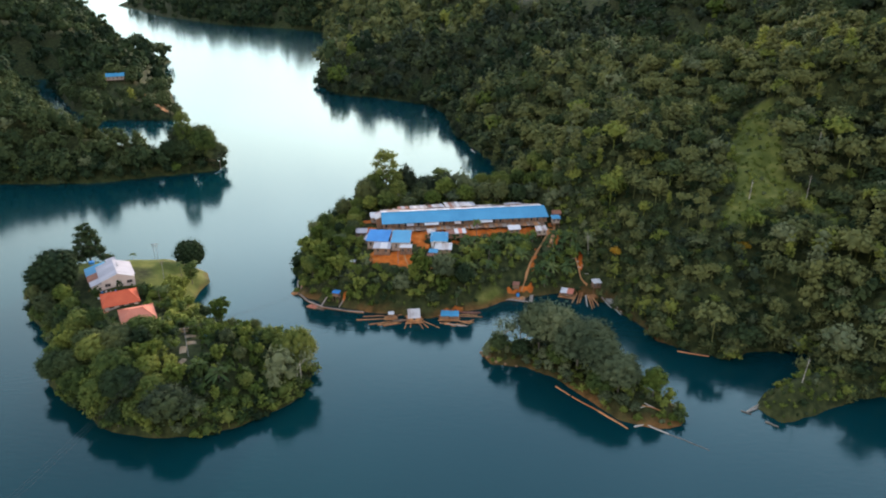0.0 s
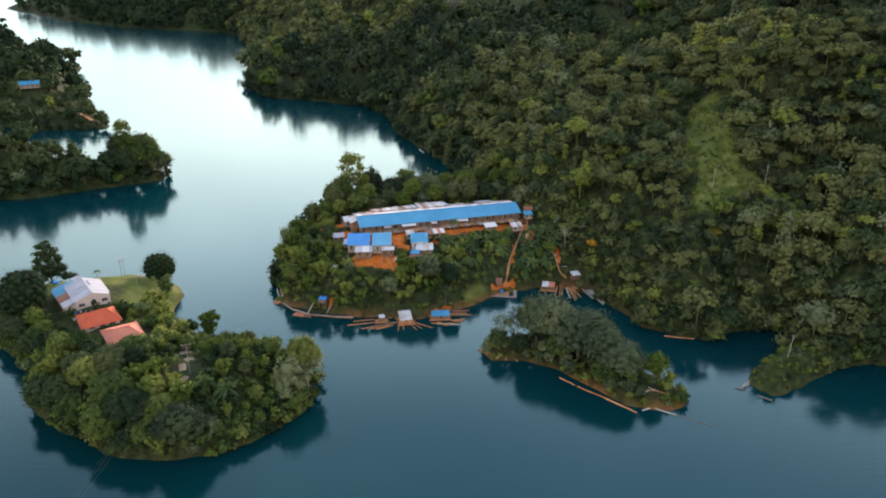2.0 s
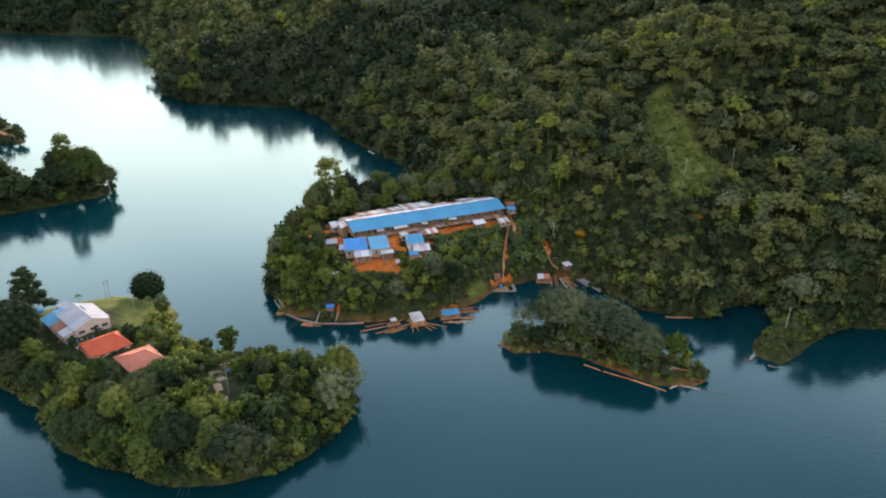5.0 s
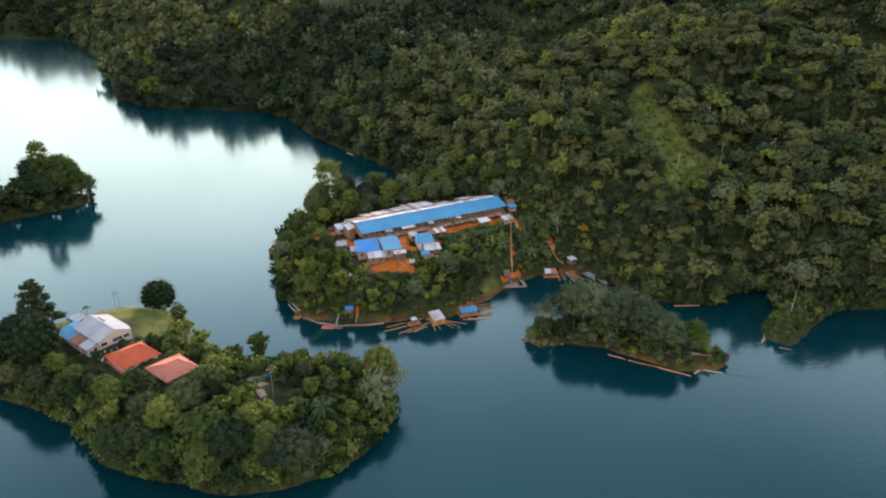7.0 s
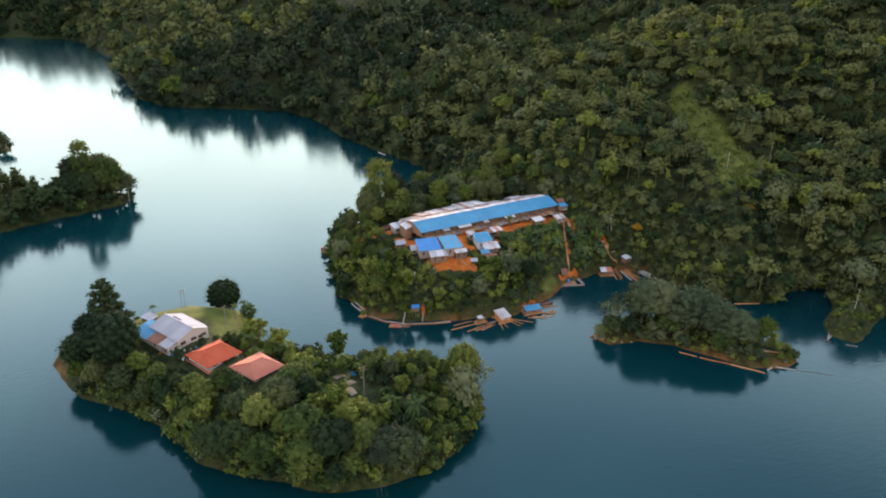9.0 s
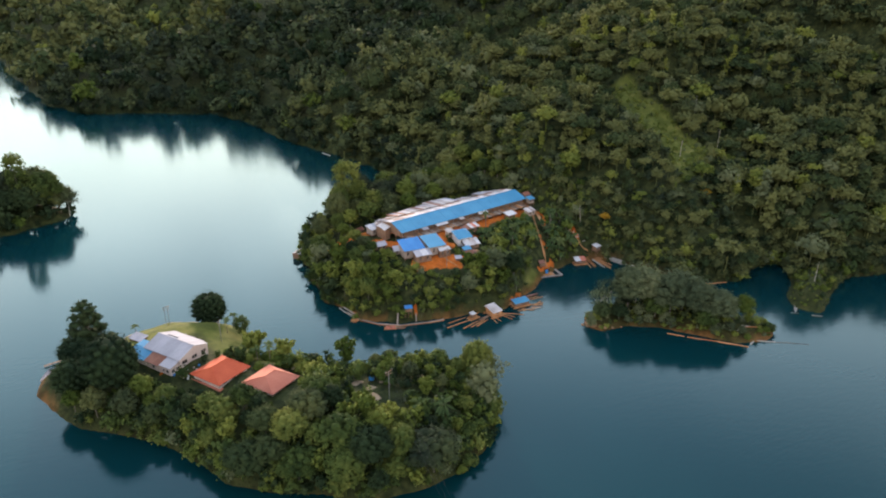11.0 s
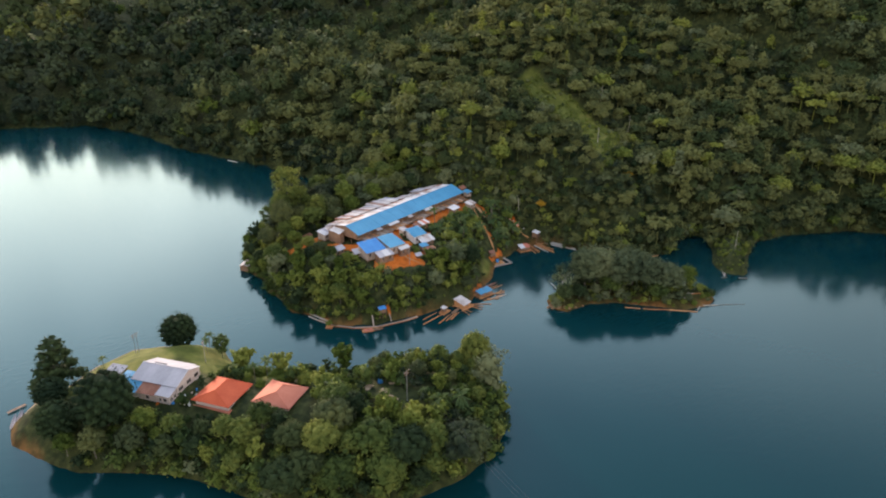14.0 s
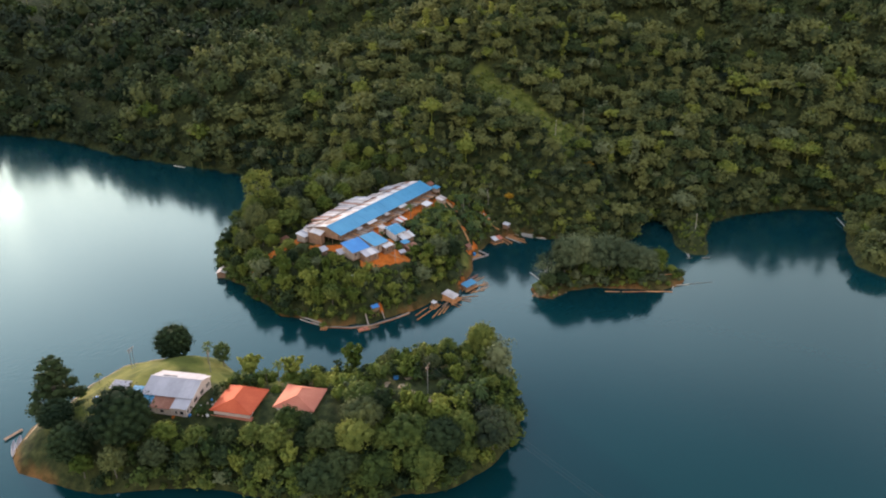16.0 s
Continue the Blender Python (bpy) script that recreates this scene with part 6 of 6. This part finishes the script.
# ---------------------------------------------------------------- forest on the hills
def forest(name, label, boxes, gap, leaves, size, lobes_n, keep_if, seed, mat, r0=4.2, r1=6.8, limit=5000, mix=(0.58, 0.2, 0.12, 0.1), open_lawn=True, spread=False, edge=0.15):
    g = np.random.RandomState(seed)
    x0, x1, y0, y1 = boxes
    cols = np.arange(x0, x1, gap)
    rows = np.arange(y0, y1, gap)
    px, py = np.meshgrid(cols, rows)
    px = px.ravel() + g.uniform(-0.8, 0.8, px.size) * gap
    py = py.ravel() + g.uniform(-0.8, 0.8, py.size) * gap
    z, d = height(px, py)
    ok = (d > edge) & keep_if(px, py, z, d)
    for cx, cy, r in CLEAR:
        ok &= (px - cx) ** 2 + (py - cy) ** 2 > (r * 0.9) ** 2
    px, py, z = px[ok][:limit], py[ok][:limit], z[ok][:limit]
    low = np.maximum(capsules(LAWN, px, py, 4), capsules(SOIL, px, py))
    young = capsules(SCRUB, px, py, 6)
    vs, fs, ks, ts, ns, off = [], [], [], [], [], 0
    stock = []
    for i in range(24):
        r = g.uniform(r0, r1)
        h = r * g.uniform(1.7, 2.5)
        if i % 5 == 1:
            # a tall narrow crown in loose storeys
            h = r * (g.uniform(2.2, 2.8) if spread else g.uniform(1.8, 2.2))
            lb = []
            for k in range(lobes_n + 3):
                e = 0.3 + 0.66 * k / (lobes_n + 2)
                q, w = r * 0.42 * (1.25 - e) * g.uniform(0.5, 1.2), r * g.uniform(0.24, 0.38) * (1.25 - 0.5 * e)
                lb.append((q * math.cos(2.4 * k), q * math.sin(2.4 * k), h * e, w, w, w * 0.85))
            lb = np.array(lb)
        elif i % 5 == 3 and spread:
            # a flat spreading crown on a bare trunk
            lb = dome_lobes(g, r * 1.1, h * 1.15, r * 0.95, lobes_n)
        else:
            lb = dome_lobes(g, r, h, min(h * 0.92, r * g.uniform(1.4, 2.0) if spread else h), lobes_n + 2)
        v, f, nv = leaf_cloud(g, lb, leaves, size, 0.74, lite=True)
        s = Solid()
        s.pole((0, 0, -1), (0, 0, h * 0.7), r * 0.06, r * 0.035, 5)
        q = np.array(s.v)
        tri = [(a[0], a[k], a[k + 1]) for a in s.f for k in range(1, len(a) - 1)]
        f = np.concatenate([f, np.array(tri) + len(v)])
        out = q * (1, 1, 0)
        out /= np.linalg.norm(out, axis=1)[:, None]
        stock.append((np.concatenate([v, q]), f, np.concatenate([nv, out])))
    for x, y, zz, lw, yg in zip(px, py, z, low, young):
        v, f, nv = stock[g.randint(24)]
        if open_lawn and lw > 0.3 and g.rand() < 0.93 or lw > 0.6 and g.rand() < 0.5:
            continue
        s = min(1.4, max(0.5, g.lognormal(-0.1, 0.3))) * (0.32 if lw > 0.4 else 1) * ((0.45 if spread else 0.75) if yg > 0.5 else 1)
        a = g.uniform(0, 6.28)
        c, n = math.cos(a) * s, math.sin(a) * s
        w = np.empty_like(v)
        w[:, 0], w[:, 1], w[:, 2] = x + v[:, 0] * c - v[:, 1] * n, y + v[:, 0] * n + v[:, 1] * c, zz - 0.5 + v[:, 2] * s * g.uniform(0.85, 1.2)
        vs.append(w)
        ns.append(np.column_stack([(nv[:, 0] * c - nv[:, 1] * n) / s, (nv[:, 0] * n + nv[:, 1] * c) / s, nv[:, 2]]))
        fs.append(f + off)
        ts.append(np.full(len(v), g.normal() * 0.17 + 0.2 * float(waves(x, y, 70, 2)), np.float32))
        ks.append(np.full(len(f), g.choice(4, p=mix), np.int32))
        off += len(v)
    me = raw_mesh(name, np.concatenate(vs), np.concatenate(fs), mat, normals=np.concatenate(ns))
    for m in (M_LEAF_DARK, M_LEAF_GREY, M_LEAF_LIGHT):
        me.materials.append(m)
    me.polygons.foreach_set("material_index", np.concatenate(ks))
    at = me.attributes.new("tone", "FLOAT", "POINT")
    at.data.foreach_set("value", np.concatenate(ts))
    tagged(new(name, me), label, "forest", kind="stuff")


forest("forest", "dense green rainforest on the hillside above the village", (76, 330, 128, 480), 6.9, 205, 0.7, 12, lambda x, y, z, d: ((x > 96) | (y > 396) | (x > 90) & (y > 332)) & ~((x < 163) & (y < 223)), 21, M_LEAF, 3.5, 5.9, mix=(0.62, 0.22, 0.05, 0.11), spread=True)
forest("forest", "shaded understorey between the hillside trees", (88, 330, 150, 480), 6.4, 46, 0.7, 4, lambda x, y, z, d: ((x > 98) | (y > 400)) & (d > 4) & ~((x < 163) & (y < 223)) & (capsules(LAWN, x, y, 4) < 0.3), 41, M_LEAF, 2.2, 4.0, mix=(0.55, 0.38, 0.02, 0.05))
forest("forest", "low young regrowth and bushes on the cleared slopes", (90, 200, 188, 380), 4.2, 110, 0.62, 5, lambda x, y, z, d: (capsules(SCRUB, x, y, 6) >= 0.5) & ~((x < 163) & (y < 223)), 31, M_LEAF, 3.0, 4.6, mix=(0.45, 0.25, 0.12, 0.18))
forest("forest", "thick bushes hanging over the water along the forest shore", (92, 300, 120, 300), 2.9, 80, 0.5, 5, lambda x, y, z, d: (d < 7) & ~((x < 162) & (y < 222)) & (inland(ISLET, x, y) < -1) & (inland(EAST, x, y) < -1), 32, M_LEAF, 2.2, 3.8, mix=(0.5, 0.34, 0.04, 0.12), edge=-1.0)
forest("forest", "thick bushes hanging over the water round the wooded island", (-160, -16, 184, 290), 2.8, 80, 0.5, 5, lambda x, y, z, d: ((d < 6) & (y < 262) & ~((x > -90) & (y > 250)) | (x < -112) & (x > -138) & (d < 20) & (y < 240 - 1.15 * (x + 112)) & (y < 280)), 33, M_LEAF_WARM, 1.8, 3.4, mix=(0.55, 0.25, 0.05, 0.15), edge=-0.8)
forest("forest", "thick bushes hanging over the water round the village point", (-48, -8, 292, 402), 2.8, 70, 0.5, 5, lambda x, y, z, d: (d < 6) & (x < -14), 43, M_LEAF_WARM, 1.8, 3.2, mix=(0.5, 0.25, 0.1, 0.15), edge=-0.8)
forest("scrub", "knee-high grass and ferns on the cleared hillside", (140, 212, 278, 388), 2.3, 30, 1.3, 4, lambda x, y, z, d: capsules(LAWN, x, y, 4) > 0.45, 39, M_LEAF_LIGHT, 2.6, 5.2, mix=(0.75, 0.02, 0.03, 0.2), open_lawn=False)
forest("scrub", "low grassy scrub on the narrow spit", (128, 168, 190, 226), 2.2, 40, 0.4, 4, lambda x, y, z, d: (x < 165) & (d > 0.5), 37, M_LEAF_LIGHT, 0.7, 1.7, mix=(0.6, 0.1, 0.1, 0.2))
forest("scrub", "tangled bushes and grass on the islet's end", (40, 110, 188, 248), 2.4, 40, 0.4, 4, lambda x, y, z, d: (inland(ISLET, x, y) > 0.4) & ~((x > 84) & (x < 98) & (y > 196) & (y < 203)), 42, M_LEAF_LIGHT, 0.9, 2.0, mix=(0.5, 0.25, 0.15, 0.1))
forest("scrub", "tangled bushes under the island trees", (-150, -24, 192, 276), 2.9, 44, 0.5, 4, lambda x, y, z, d: (d > 0.5) & (inland(NEAR, x, y) > 0) & ~((x > -92) & (y > 256)) & ~((x < -124) & (y > 286)), 38, M_LEAF_WARM, 1.2, 2.6, mix=(0.5, 0.2, 0.05, 0.25))
forest("scrub", "low tangled scrub on the village bank", (-44, 110, 266, 396), 2.8, 28, 0.52, 4, lambda x, y, z, d: (d > 1.6) & ~((np.abs(x * 0.991 + (y - 320) * 0.133 - 42) < 45) & (np.abs(-x * 0.133 + (y - 320) * 0.991 - 11.5) < 19.5)), 34, M_LEAF_LIGHT, 1.0, 2.2, mix=(0.5, 0.2, 0.1, 0.2))
forest("forest", "thick bushes along the far lake shore", (-140, 90, 384, 900), 5.4, 60, 0.9, 5, lambda x, y, z, d: (d < 15) & (x > -0.25 * y + 70), 35, M_LEAF, 3.2, 5.4, mix=(0.65, 0.3, 0.03, 0.02), edge=-1.5)
forest("forest", "thick bushes along the headland shore", (-330, -112, 440, 660), 4.6, 60, 0.85, 5, lambda x, y, z, d: (d < 16), 36, M_LEAF_DARK, 2.8, 4.8, mix=(0.72, 0.2, 0.05, 0.03), edge=-1.2)
forest("forest", "dense green rainforest covering the long ridge", (-10, 500, 40, 620), 9.4, 110, 1.15, 9, lambda x, y, z, d: (x > 330) & (x < 150 + 1.6 * y) & (np.hypot(x + 100, y - 60) < 660) | (y >= 480) & (x < 320), 22, M_LEAF, 4.8, 8.0, mix=(0.64, 0.26, 0.04, 0.06))
forest("forest", "rainforest on the higher ridges behind the village", (-140, 700, 0, 1000), 15.0, 90, 2.0, 8, lambda x, y, z, d: ((x > 500) & (y > 200) | (y > 620) | (y > 480) & (x > 320)) & (np.hypot(x + 100, y - 60) < 860), 28, M_LEAF, 7, 11, mix=(0.66, 0.28, 0.03, 0.03))
forest("forest", "dark rainforest on far hills above the lake arm", (-200, 130, 860, 1560), 20, 66, 3.2, 5, lambda x, y, z, d: (np.hypot(x + 100, y - 60) >= 860), 23, M_LEAF, 8, 12, 3000, (0.66, 0.3, 0.02, 0.02), edge=-3)
forest("forest", "far rainforest slopes beyond the lake", (-1000, 100, 1400, 2250), 25, 34, 4.0, 5, lambda x, y, z, d: x > -0.6 * y, 24, M_LEAF_DARK, 9, 13, 3000, (0.7, 0.26, 0.02, 0.02), edge=-4)
forest("forest", "dark rainforest on the headlands across the lake", (-480, -120, 440, 760), 8.6, 110, 1.1, 8, lambda x, y, z, d: (x < -118) & (x > -0.62 * y + 5) & (d > 2), 25, M_LEAF_DARK, 4.6, 7.0, 5000, (0.76, 0.18, 0.04, 0.02))
forest("forest", "dark rainforest on distant headlands", (-1000, -200, 760, 1800), 19, 40, 3.0, 6, lambda x, y, z, d: (x < -200) & (x > -0.64 * y), 26, M_LEAF_DARK, 7, 10.5, 5000, (0.8, 0.16, 0.04, 0.0), edge=-3)
forest("forest", "green trees on a small wooded islet", (150, 250, 80, 150), 7, 150, 0.9, 6, lambda x, y, z, d: y < 150, 27, M_LEAF, 3, 5)
